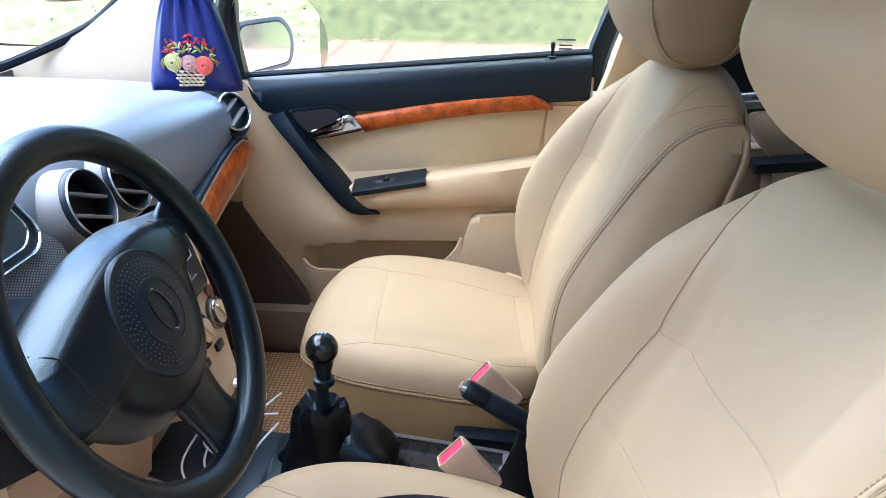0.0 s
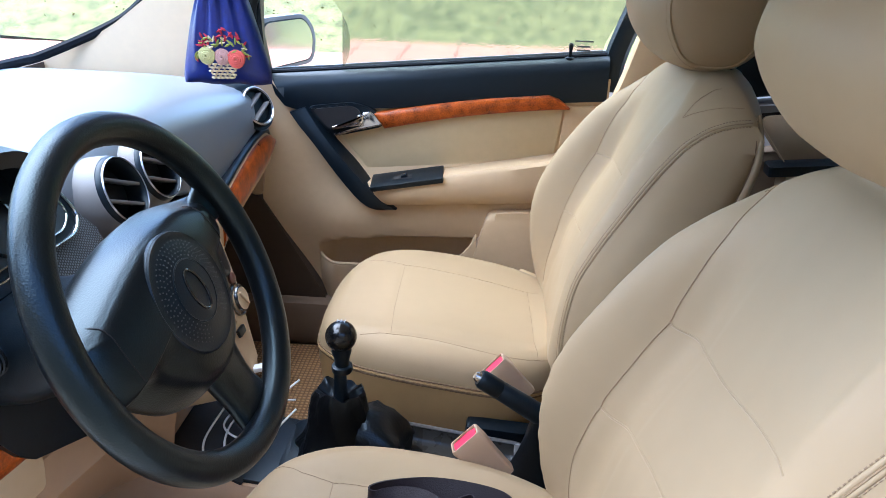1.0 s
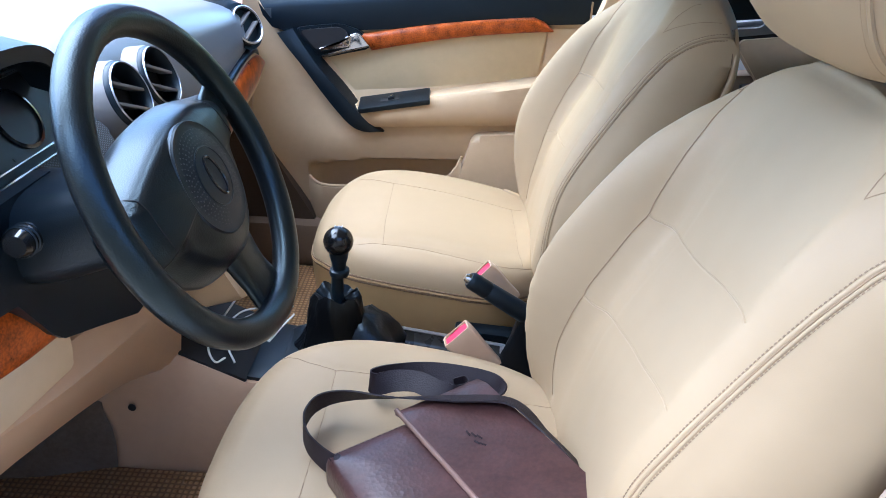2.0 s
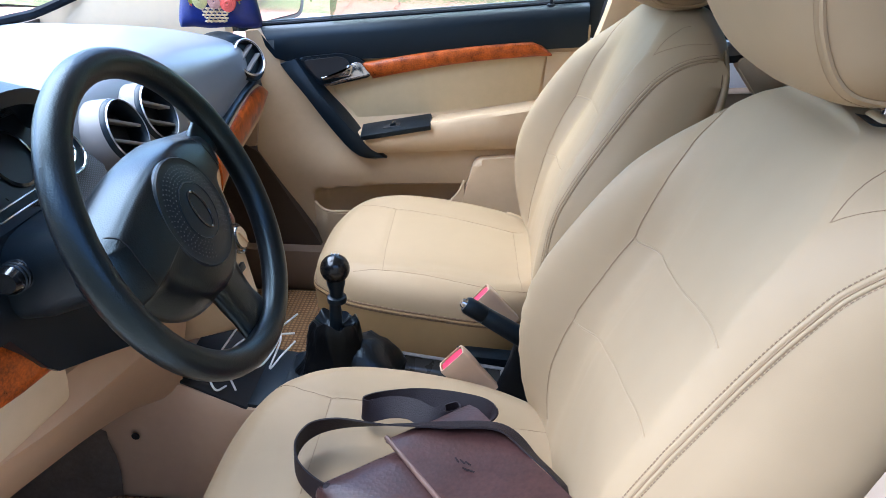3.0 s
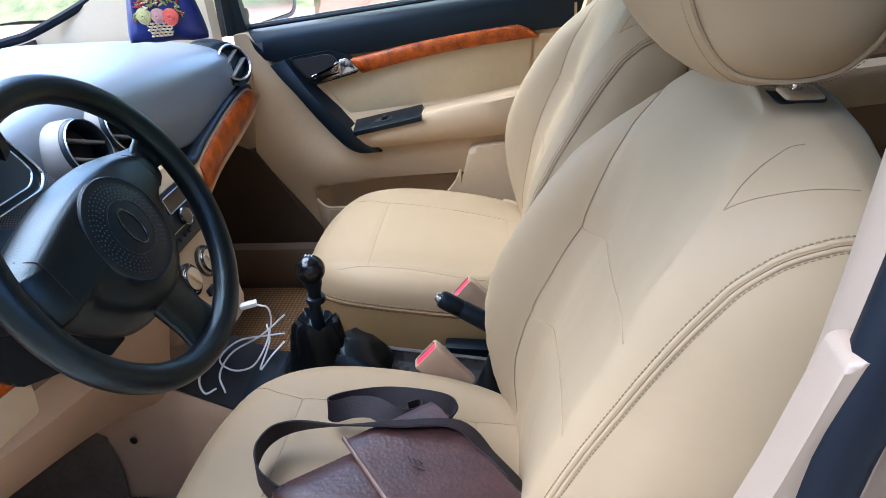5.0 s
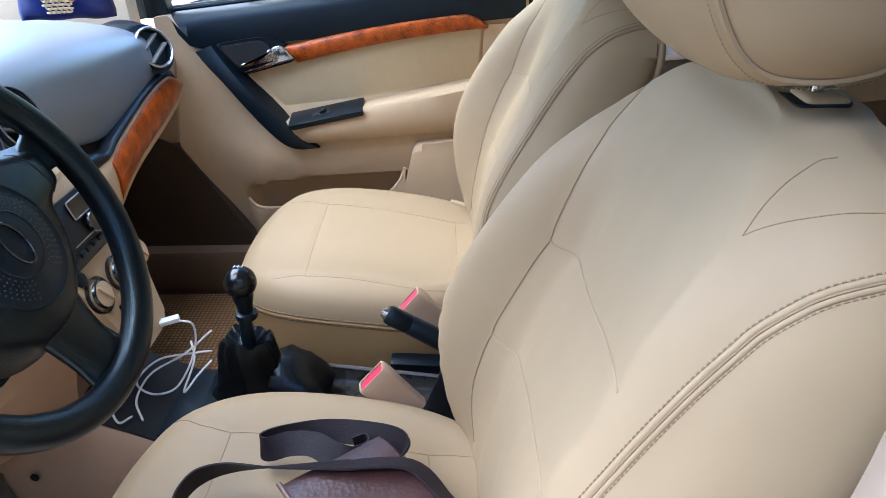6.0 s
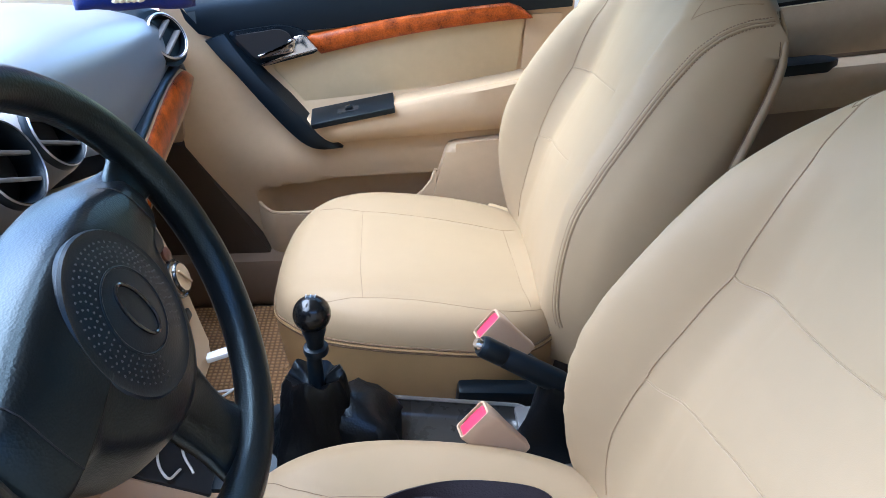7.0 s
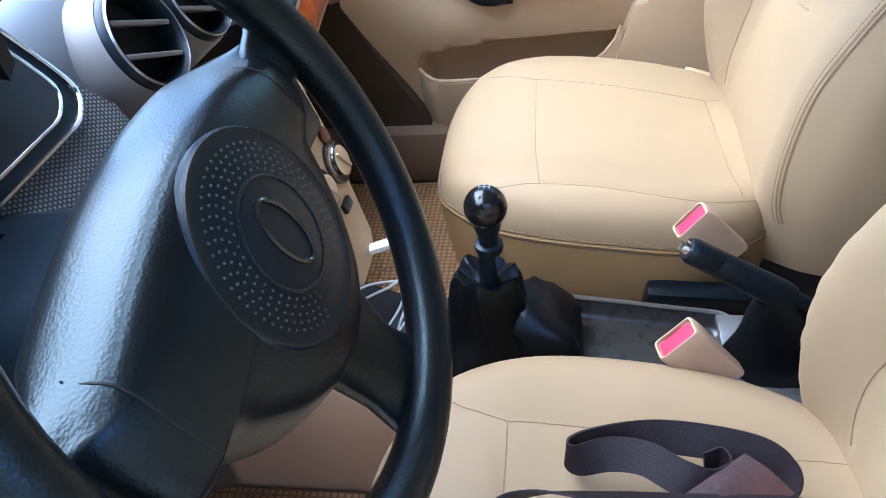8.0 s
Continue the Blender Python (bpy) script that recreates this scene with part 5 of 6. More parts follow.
def pad_outline(k=1.0):
    pts = [(0.162, 0.033), (0.140, 0.042), (0.105, 0.057), (0.08, 0.064), (0.041, 0.070), (0.007, 0.072), (-0.026, 0.071), (-0.067, 0.066), (-0.108, 0.059), (-0.143, 0.052), (-0.158, 0.046), (-0.165, 0.015), (-0.160, -0.016), (-0.135, -0.019), (-0.112, -0.028), (-0.098, -0.048), (-0.075, -0.078), (-0.042, -0.101), (0.0, -0.110), (0.042, -0.101), (0.077, -0.076), (0.102, -0.045), (0.122, -0.018), (0.160, -0.008), (0.168, 0.014)]
    return [V((p.x * k, p.y * k)) for p in dense([(a, b, 0) for a, b in pts], 5, closed=True)]


bm = bmesh.new()
rings = [[WM @ V((p.x, p.y, h * (1 - 0.8 * max(0.0, min(1.0, (p.length / k - 0.115) / 0.04)) * (h < 0)) - 0.011 - 0.3 * p.length_squared)) for p in pad_outline(k)] for k, h in ((0.80, -0.055), (0.95, -0.045), (1.0, -0.032), (0.99, -0.024), (0.96, -0.014), (0.92, -0.004), (0.885, 0.004), (0.85, 0.0105), (0.81, 0.0150), (0.74, 0.0180), (0.6, 0.0208), (0.4, 0.0225), (0.2, 0.023), (0.05, 0.023))]
loft(bm, rings)
pad = part("airbag_pad", bm, RUBBER, wheel, "black grained airbag cover", sharp=60)




def lower_spoke():
    """The broad spoke from the pad down to the rim."""
    bm = bmesh.new()
    rings = []
    for t in np.linspace(0, 1, 9):
        r = 0.075 + 0.093 * t
        w = 0.040 - 0.011 * math.sin(t * math.pi / 2) + 0.010 * max(0, t - 0.6) / 0.4
        ring = []
        for b in range(14):
            c, s = math.cos(2 * math.pi * b / 14), math.sin(2 * math.pi * b / 14)
            ring.append(WM @ V((w * math.copysign(abs(c) ** 0.7, c), -r, -0.011 + (0.012 - 0.002 * t) * math.copysign(abs(s) ** 0.7, s) - 0.004 * math.sin(t * math.pi))))
        rings.append(ring)
    loft(bm, rings)
    return part("spoke", bm, RUBBER, wheel, sharp=80)


def side_spoke(sx, ends):
    """A spoke that carries the pad's side on to the rim: x, lower and upper edge, crown and underside."""
    bm = bmesh.new()
    rings = []
    for x, lo, hi, top, low in ends:
        ring = []
        for b in range(24):
            c, q = math.cos(2 * math.pi * b / 24), math.sin(2 * math.pi * b / 24)
            y = (lo + hi) / 2 + (hi - lo) / 2 * math.copysign(abs(c) ** 0.65, c)
            ring.append(WM @ V((sx * x, y, (top + low) / 2 + (top - low) / 2 * math.copysign(abs(q) ** 0.6, q))))
        rings.append(ring)
    loft(bm, rings)
    return part("spoke", bm, RUBBER, wheel, sharp=80)


side_spoke(1, ((0.126, 0.008, 0.030, -0.016, -0.024), (0.140, 0.000, 0.040, -0.008, -0.022), (0.150, 0.000, 0.044, -0.004, -0.018), (0.159, -0.002, 0.050, -0.002, -0.015), (0.168, -0.008, 0.056, 0.000, -0.012)))
side_spoke(-1, ((0.126, 0.004, 0.036, -0.016, -0.024), (0.140, -0.004, 0.046, -0.008, -0.022), (0.150, -0.004, 0.050, -0.004, -0.019), (0.159, -0.006, 0.056, -0.002, -0.015), (0.168, -0.012, 0.062, 0.000, -0.012)))
lower_spoke()
bm = revolve([(0.062, -0.016), (0.063, -0.004), (0.0615, -0.0018), (0.0585, -0.0026), (0.05, -0.0010), (0.02, 0.003)], WM @ pose(0.004, -0.005, 0.0128), 48, 1.0)
disc = part("badge_disc", bm, BLACK, pad, "round dimpled badge disc")
bm = bmesh.new()
for r in (0.0365, 0.0405, 0.0445, 0.0485, 0.0525):
    n_dim = int(2 * math.pi * r / 0.0058)
    for k in range(n_dim):
        a = 2 * math.pi * k / n_dim + r * 40
        if math.sin(a) > -0.9:
            bmesh.ops.create_icosphere(bm, subdivisions=1, radius=0.0009, matrix=WM @ pose(r * math.cos(a) + 0.004, r * math.sin(a) - 0.005, float(np.interp(r, (0.02, 0.05, 0.0585), (0.0158, 0.0118, 0.0102)))))
tagged(part("dimple_pattern", bm, mat("dark grey dimple plastic", (0.045, 0.048, 0.052), 0.3, bump=0), pad), kind="stuff")
for ra, rb, h, w in ((0.0325, 0.0325, 0.0143, 0.0009), (0.0125, 0.0225, 0.0164, 0.0015)):
    bm = bmesh.new()
    tube(bm, [WM @ V((ra * math.cos(a) + 0.004, rb * math.sin(a) - 0.005, h)) for a in np.linspace(0, 2 * math.pi, 49)[:-1]], w, 6, closed=True)
    part("emblem", bm, GLOSS if w > 0.001 else BLACK, disc, "plain black oval emblem" if w > 0.001 else "raised ring round the emblem")
# seams where the spokes meet the pad
def pad_height(x, y):
    """Height of the pad's surface over the wheel's plane, by the outline's radius in that direction."""
    a, best = math.atan2(y, x), None
    for p in pad_outline():
        d = abs(math.remainder(math.atan2(p.y, p.x) - a, 2 * math.pi))
        if best is None or d < best[0]:
            best = (d, p.length)
    k = math.hypot(x, y) / best[1]
    h = float(np.interp(k, (0.2, 0.4, 0.6, 0.74, 0.81, 0.85, 0.885, 0.92, 0.96, 0.99, 1.0), (0.023, 0.0225, 0.0208, 0.0180, 0.0150, 0.0105, 0.004, -0.004, -0.014, -0.024, -0.032)))
    return h - 0.011 - 0.3 * (x * x + y * y)


for pts in (((-0.107, 0.055), (-0.110, 0.040), (-0.114, 0.014), (-0.115, -0.010), (-0.113, -0.022)), ((0.112, 0.050), (0.111, 0.03), (0.112, 0.008), (0.114, -0.012))):
    bm = bmesh.new()
    tube(bm, [WM @ V((p[0], p[1], pad_height(p[0], p[1]) + 0.0002)) for p in dense([(a, b, 0) for a, b in pts], 5)], 0.0006, 5)
    part("pad_joint", bm, DARK, pad)

# ---- centre console ----
con = thing("centre_console", (-0.1, -0.02, 0.05), "beige and black centre console between the seats", "console")
bm = bmesh.new()
rings = []
for x, t, w in ((-0.68, 0.30, 0.105), (-0.50, 0.255, 0.105), (-0.38, 0.20, 0.10), (-0.15, 0.172, 0.095), (0.10, 0.148, 0.095), (0.30, 0.16, 0.095)):
    rings.append([V((x, -0.02 + s * wd, z)) for s, wd, z in ((-1, w + 0.015, 0.0), (-1, w + 0.006, t - 0.02), (-1, w - 0.008, t), (1, w - 0.008, t), (1, w + 0.006, t - 0.02), (1, w + 0.015, 0.0))])
loft(bm, rings)
body = part("body", bm, BEIGE_LOW, con, "brownish beige plastic console side")
part("screw_cap", revolve([(0.007, 0), (0.007, 0.002), (0.003, 0.0025)], pose(-0.571, -0.1435, 0.155, 90, 0, 0), 14), DARK, body)
# no hollow here: a flush dark patch paints the cubby's inner shade
part("cubby", block((0.135, 0.185, 0.010), pose(-0.440, -0.02, 0.2275, 0, 24.6, 0), 0.003), DARK, con, "dark flush patch painted for the shaded open cubby")
part("cubby_floor", block((0.15, 0.17, 0.010), pose(-0.305, -0.02, 0.193, 0, 7.0, 0), 0.003), BLACK, con, "black floor of the open cubby")
bm = bmesh.new()
rings = []
tray_out = rounded([(-0.125, -0.078), (0.125, -0.062), (0.125, 0.062), (-0.125, 0.068)], 0.022, 6)
for k, z in ((1.0, 0.182), (1.0, 0.214), (0.985, 0.217), (0.95, 0.217), (0.925, 0.212), (0.88, 0.196), (0.80, 0.189), (0.5, 0.187)):
    rings.append([V((-0.035 + a * k, -0.008 + b * (k if k > 0.9 else k - 0.04), z - 0.12 * (a * k + 0.10))) for a, b in tray_out])
loft(bm, rings)
tray = part("tray", bm, mat("glossy dark tray plastic", (0.028, 0.027, 0.024), 0.28, vary=0.2, grain=500, bump=0.03), con, "black oblong console tray", sharp=70)
bm = bmesh.new()
tube(bm, [(-0.035 + a * 0.967, -0.008 + b * 0.967, 0.2165 - 0.12 * (a * 0.967 + 0.10)) for a, b in tray_out], 0.0034, 6, closed=True)
part("tray_rim", bm, SATIN, tray, "worn silver tray edge")
part("vent_grille", block((0.15, 0.03, 0.07), pose(0.05, 0.092, 0.172, 14, 4, 0), 0.008), BLACK, con)
for k in range(4):
    part("grille_slot", block((0.10, 0.004, 0.004), pose(0.045, 0.0775 - 0.003 * k + 0.003, 0.196 - 0.013 * k, 14, 8, 0), 0.001), DARK, con)
part("boot_frame", slab(rounded([(-0.33, -0.085), (-0.14, -0.085), (-0.14, 0.055), (-0.33, 0.055)], 0.02), 0.02, pose(0, 0, 0.212), 0.005), BLACK, con)
part("silver_plate", block((0.20, 0.15, 0.012), pose(0.165, -0.030, 0.190), 0.003), SATIN, con, "silver rear console plate")
part("slide_bar", block((0.20, 0.018, 0.02), pose(0.165, -0.117, 0.186), 0.004), BLACK, con, "black bar beside the plate")

gear = thing("gear_lever", (-0.225, -0.028, 0.20), "black gear lever with ball knob and leather boot", "gear lever")
G = (-0.226, -0.026)
bm = bmesh.new()
bmesh.ops.create_uvsphere(bm, u_segments=32, v_segments=20, radius=0.0252, matrix=pose(G[0], G[1], 0.440))
knob = part("knob", bm, mat("glossy black knob", (0.004, 0.0045, 0.005), 0.2, bump=0, coat=0.0, spec=0.45), gear, "glossy black ball knob")
bm = bmesh.new()
for a, b, w, l in ((-0.006, 0.004, 0.0012, 0.008), (0.0, 0.004, 0.0012, 0.008), (0.006, 0.004, 0.0012, 0.008), (0.0, 0.004, 0.012, 0.0012)):
    box(bm, (w, l, 0.001), pose(G[0] + a, G[1] + b, 0.4652))
part("shift_mark", bm, SATIN, knob, "engraved shift pattern")
part("neck", revolve([(0.010, 0.372), (0.0125, 0.40), (0.016, 0.412), (0.017, 0.424)], pose(*G, 0), 20), BLACK, gear)
part("collar", revolve([(0.010, 0.374), (0.0165, 0.376), (0.0175, 0.381), (0.0165, 0.386), (0.011, 0.388)], pose(*G, 0), 24), BLACK, gear)
part("shaft", revolve([(0.012, 0.30), (0.0115, 0.335), (0.010, 0.378)], pose(G[0] - 0.004, G[1], 0), 16), BLACK, gear)
bm = bmesh.new()
rings = []
for z, r, dx in ((0.200, 0.080, -0.005), (0.212, 0.076, -0.005), (0.235, 0.064, -0.006), (0.262, 0.053, -0.007), (0.29, 0.047, -0.008), (0.312, 0.044, -0.008), (0.330, 0.041, -0.007), (0.339, 0.036, -0.006), (0.330, 0.024, -0.006), (0.322, 0.014, -0.006)):
    ring = []
    for j in range(48):
        a = 2 * math.pi * j / 48
        f = 1 + 0.09 * math.sin(5 * a + z * 30) * min(1, (0.35 - z) * 12) + 0.05 * math.sin(11 * a + 2 + z * 55)
        sag = 0.004 * math.sin(3 * a + 1) + 0.004 * math.sin(6 * a)
        ring.append(V((G[0] + dx + r * f * math.cos(a) * 1.05, G[1] + r * f * math.sin(a) * 0.85, z + (sag if z > 0.3 else 0))))
    rings.append(ring)
loft(bm, rings)
part("boot", bm, BOOT, gear, "wrinkled black leather boot", sharp=80)
bm = bmesh.new()
rings = []
for x, h, w in ((-0.21, 0.085, 0.055), (-0.18, 0.092, 0.060), (-0.155, 0.080, 0.062), (-0.132, 0.058, 0.060), (-0.118, 0.02, 0.055)):
    rings.append([V((x + 0.006 * math.sin(3 * a), G[1] + 0.01 + w * math.cos(a), 0.205 + h * abs(math.sin(a)) ** 0.7 * (1 + 0.08 * math.sin(6 * a + x * 90)))) for a in np.linspace(0, math.pi, 19)] + [V((x, G[1] - w, 0.2)), V((x, G[1] + w, 0.2))])
loft(bm, rings)
part("boot_fold", bm, BOOT, gear, "slumped boot fold", sharp=80)

brake = thing("handbrake", (0.08, -0.045, 0.19), "black handbrake lever with leather boot", "handbrake")
p0, p1 = V((-0.004, -0.045, 0.393)), V((0.115, -0.045, 0.318))
bm = bmesh.new()
tube(bm, [p0 + (p1 - p0) * t for t in (0, 0.03, 0.06, 0.27, 0.28, 0.30, 0.6, 0.95, 1.0)], [0.0125, 0.0150, 0.0155, 0.0155, 0.0145, 0.0155, 0.0165, 0.0175, 0.016], 20)
part("grip", bm, BLACK, brake, "black grooved grip")
bm = bmesh.new()
d01 = (p0 - p1).normalized()
tube(bm, [p0 + d01 * s for s in (-0.004, 0.004, 0.008)], [0.0085, 0.0085, 0.006], 16)
part("release_button", bm, CHROME, brake, "chrome release button")
bm = bmesh.new()
tube(bm, [p1 + (p1 - p0) * t for t in (-0.1, 0.4, 0.9)], [0.012, 0.012, 0.012], 12)
part("lever", bm, BLACK, brake)
bm = bmesh.new()
rings = []
for t, w, hh in ((0.0, 0.02, 0.0), (0.12, 0.025, 0.02), (0.3, 0.031, 0.05), (0.6, 0.035, 0.1), (1.0, 0.037, 0.15)):
    ring = []
    for a in np.linspace(0, 2 * math.pi, 28, endpoint=False):
        f = 1 + 0.07 * math.sin(5 * a + t * 5)
        ring.append(V((0.108 + 0.035 * t + (0.02 + 0.075 * t) * f * math.cos(a), -0.045 + w * f * math.sin(a) * 0.9, 0.322 - 0.132 * t - 0.012 * math.cos(a))))
    rings.append(ring)
loft(bm, rings)
part("boot", bm, BOOT, brake, "black leather handbrake boot", sharp=80)


# ---- buckles ----
def buckle(base, head, turn, label):
    b = thing("seat_belt_buckle", base, label, "buckle", "seat belt buckles")
    base, head = V(base), V(head)
    d = (head - base).normalized()
    side = V((math.sin(radians(turn)), math.cos(radians(turn)), 0))
    side = (side - d * side.dot(d)).normalized()
    nrm = d.cross(side).normalized()
    m = Matrix((side, nrm, d)).transposed().to_4x4()
    m.translation = head
    L = (head - base).length
    out = rounded([(-0.026, -0.0145), (0.026, -0.0145), (0.026, 0.0145), (-0.026, 0.0145)], 0.006, 4)
    bm = bmesh.new()
    loft(bm, [[m @ V((a * k, c * k, h)) for a, c in out] for k, h in ((0.78, -L * 0.92), (0.88, -L * 0.5), (1.0, -0.02), (1.0, -0.003), (0.95, 0.0), (0.86, 0.0), (0.84, -0.004))])
    part("body", bm, BUCKLE, b, "beige plastic buckle body")
    part("release_button", slab(rounded([(-0.0205, -0.0115), (0.0205, -0.0115), (0.0205, 0.0075), (0.012, 0.0075), (0.012, 0.0095), (-0.012, 0.0095), (-0.012, 0.0075), (-0.0205, 0.0075)], 0.001), 0.01, m @ pose(0, 0, -0.0015), 0.002), RED, b, "red release button")
    part("slot", slab([(-0.0215, -0.012), (0.0215, -0.012), (0.0215, 0.0118), (-0.0215, 0.0118)], 0.004, m @ pose(0, 0, -0.0040)), DARK, b)
    bm = bmesh.new()
    tube(bm, [base + d * 0.01, base - d * 0.05, base - d * 0.1 - V((0, 0, 0.02))], 0.012, 8, squash=(1.0, 0.4))
    part("stem", bm, BLACK, b)
    return b


buckle((0.045, -0.130, 0.272), (-0.022, -0.132, 0.343), 80, "beige buckle with red button beside the front seat")
buckle((0.085, 0.070, 0.280), (0.018, 0.066, 0.345), 80, "beige buckle with red button beside the front seat")

# ---- floor mats, pedals, kick panels ----
for y, w, lab in ((-0.41, 0.53, "woven brown floor mat under the wheel"), (0.37, 0.5, "woven brown floor mat in front of the seat")):
    alone("floor_mat", block((0.60, w, 0.014), pose(-0.56, y, 0.007), 0.005), MAT, lab, "floor mat")
# one side panel in two tones: footwell shade painted as a step downwards
alone("kick_panel", slab(rounded([(-0.98, 0.44), (-0.63, 0.43), (-0.575, 0.405), (-0.545, 0.62), (-0.98, 0.66)], 0.02), 0.05, on_door(0.668), 0.01), mat("half shaded beige plastic", (0.42, 0.30, 0.19), 0.6, vary=0.1, grain=500, bump=0.08), "beige footwell side panel", kind="structure")
alone("kick_panel", slab(rounded([(-0.98, 0.0), (-0.40, 0.0), (-0.425, 0.135), (-0.505, 0.275), (-0.575, 0.40), (-0.63, 0.425), (-0.98, 0.435)], 0.012), 0.05, on_door(0.672), 0.006), mat("deep footwell shade brown", (0.06, 0.041, 0.027), 0.6, vary=0.1, grain=500, bump=0.08), "footwell side panel with shade in its colour", kind="structure")
alone("kick_panel", slab(rounded([(-0.98, 0.12), (-0.62, 0.12), (-0.62, 0.5), (-0.98, 0.62)], 0.03), 0.05, on_door(-0.73), 0.01), BEIGE, "beige footwell side panel", kind="structure")
for y, w in ((-0.30, 0.05), (-0.40, 0.06), (-0.50, 0.06)):
    p = thing("pedal", (-0.85, y, 0.15), "black rubber foot pedal on a steel arm", "pedal", "pedals")
    part("pad", block((0.02, w, 0.08), pose(-0.80, y, 0.13, 0, -35, 0), 0.006), BLACK, p)
    bm = bmesh.new()
    tube(bm, [(-0.81, y, 0.14), (-0.86, y, 0.25), (-0.90, y, 0.40), (-1.03, y, 0.48)], 0.008, 8)
    part("arm", bm, BLACK, p)

bm = bmesh.new()
rings = []
for x, w, t in ((-1.0, 0.24, 0.40), (-0.86, 0.19, 0.33), (-0.72, 0.15, 0.27), (-0.62, 0.128, 0.24)):
    rings.append([V((x + 0.012 * math.sin(9 * a), -0.02 + w * math.cos(a) * (1 + 0.05 * math.sin(7 * a + x * 20)), t * abs(math.sin(a)) ** 0.55)) for a in np.linspace(0, math.pi, 25)])
loft(bm, rings, closed=False)
alone("tunnel_carpet", bm, mat("grey brown felt carpet", (0.115, 0.088, 0.065), 0.95, vary=0.3, vary_scale=14, grain=300, bump=0.4), "rumpled grey brown felt over the tunnel", kind="structure", sharp=70)

# ---- driver side pillar, belt and seal ----
bm = bmesh.new()
tube(bm, dense([(0.300, -0.738, 0.05), (0.300, -0.738, 0.45), (0.309, -0.738, 0.68), (0.333, -0.728, 0.81), (0.43, -0.655, 1.2)], 5), 0.017, 10)
alone("door_seal", bm, GREY_RUBBER, "black rubber seal on the door pillar", kind="structure")
alone("pillar_cover", slab(rounded([(0.307, 0.792), (0.323, 0.792), (0.326, 0.762), (0.335, 0.745), (0.325, 0.66), (0.293, 0.4), (0.223, 0.4), (0.268, 0.65), (0.285, 0.705)], 0.010, 4), 0.03, on_door(-0.7425), 0.004, 3), ROSE_BEIGE_DIM, "pale plastic lower cover of the pillar", kind="structure")
alone("pillar_panel", bar([(0.40, -0.77, -0.05), (0.40, -0.77, 0.5), (0.42, -0.765, 0.72), (0.45, -0.745, 0.85), (0.52, -0.67, 1.2)], (0.16, 0.14), 0.03), WHITE, "white painted door pillar", kind="structure")

# ---- rear-view mirror and hanging pouch ----
rv = thing("rear_view_mirror", (-0.44, -0.03, 0.98), "beige rear-view mirror housing", "mirror")
bm = bmesh.new()
rm = pose(-0.45, -0.04, 0.985, 0, 12, -25)
out = rounded([(-0.125, -0.035), (0.125, -0.035), (0.125, 0.035), (-0.125, 0.035)], 0.03, 6)
loft(bm, [[rm @ V((h, a * k, b * k)) for a, b in out] for k, h in ((0.4, -0.050), (0.75, -0.043), (0.95, -0.022), (1.0, 0.0), (0.98, 0.016), (0.90, 0.028), (0.7, 0.034), (0.3, 0.037))])
part("housing", bm, BEIGE, rv)
bm = bmesh.new()
tube(bm, [(-0.47, -0.03, 1.01), (-0.50, -0.03, 1.08), (-0.52, -0.03, 1.13)], 0.012, 8)
part("stem", bm, BEIGE, rv)

PO = (-0.357, -0.06)
pouch = thing("pouch", (PO[0], PO[1], 0.84), "royal blue satin drawstring pouch with embroidered flower basket", "pouch")
PZ = (0.838, 0.842, 0.87, 0.90, 0.925, 0.945, 0.958, 0.966, 0.98, 0.992)
PW = (0.057, 0.0585, 0.054, 0.0465, 0.039, 0.032, 0.024, 0.016, 0.028, 0.034)
PD = (0.006, 0.014, 0.02, 0.021, 0.019, 0.017, 0.015, 0.012, 0.018, 0.020)
PT = pose(PO[0], PO[1], 0, 0, 0, 4)


def pouch_y(u, z):
    w, d = curve_through(PZ, PW, z), curve_through(PZ, PD, z)
    fold = (0.0034 * math.sin(u * 13 + 0.6) + 0.0018 * math.sin(u * 27 + z * 40)) * max(0.0, (z - 0.85) / 0.11) + 0.0010 * math.sin(u * 7 + z * 60)
    return -d * math.sqrt(max(0, 1 - min(1, abs(u)) ** 2.4)) + fold


bm = bmesh.new()
rings = []
for z in list(np.linspace(0.838, 0.966, 16)) + [0.973, 0.98, 0.987, 0.992]:
    w = curve_through(PZ, PW, z)
    us = np.linspace(-1, 1, 30)
    ring = [PT @ V((u * w, pouch_y(u, z), z + 0.0007 * math.sin(u * 7) * (z < 0.85))) for u in us] + [PT @ V((u * w, -pouch_y(-u, z), z)) for u in us[::-1][1:-1]]
    rings.append(ring)
loft(bm, rings)
part("cloth", bm, SATIN_BLUE, pouch, "royal blue satin", sharp=70)
bm = bmesh.new()
tube(bm, [PT @ V((0.017 * math.cos(a), 0.013 * math.sin(a), 0.966)) for a in np.linspace(0, 2 * math.pi, 17)[:-1]], 0.003, 6, closed=True)
tube(bm, [PT @ V((0, 0, 0.97)), V((-0.40, -0.045, 1.03)), V((-0.44, -0.03, 1.04))], 0.0018, 6)
part("cord", bm, SATIN_BLUE, pouch)


def front_of_pouch(u, z, lift=0.0015):
    return PT @ V((u, pouch_y(u / curve_through(PZ, PW, z), z) - lift, z))


def rose(u, z, r, material, name):
    bm = bmesh.new()
    c = front_of_pouch(u, z, 0.002)
    for k in range(4):
        rr = r * (1 - 0.24 * k)
        tube(bm, [c + V((rr * math.cos(a + k) * (1 + 0.08 * math.sin(3 * a)), -0.0007 * k, rr * math.sin(a + k))) for a in np.linspace(0, 2 * math.pi, 15)[:-1]], r * 0.2, 6, closed=True)
    part(name, bm, material, pouch)


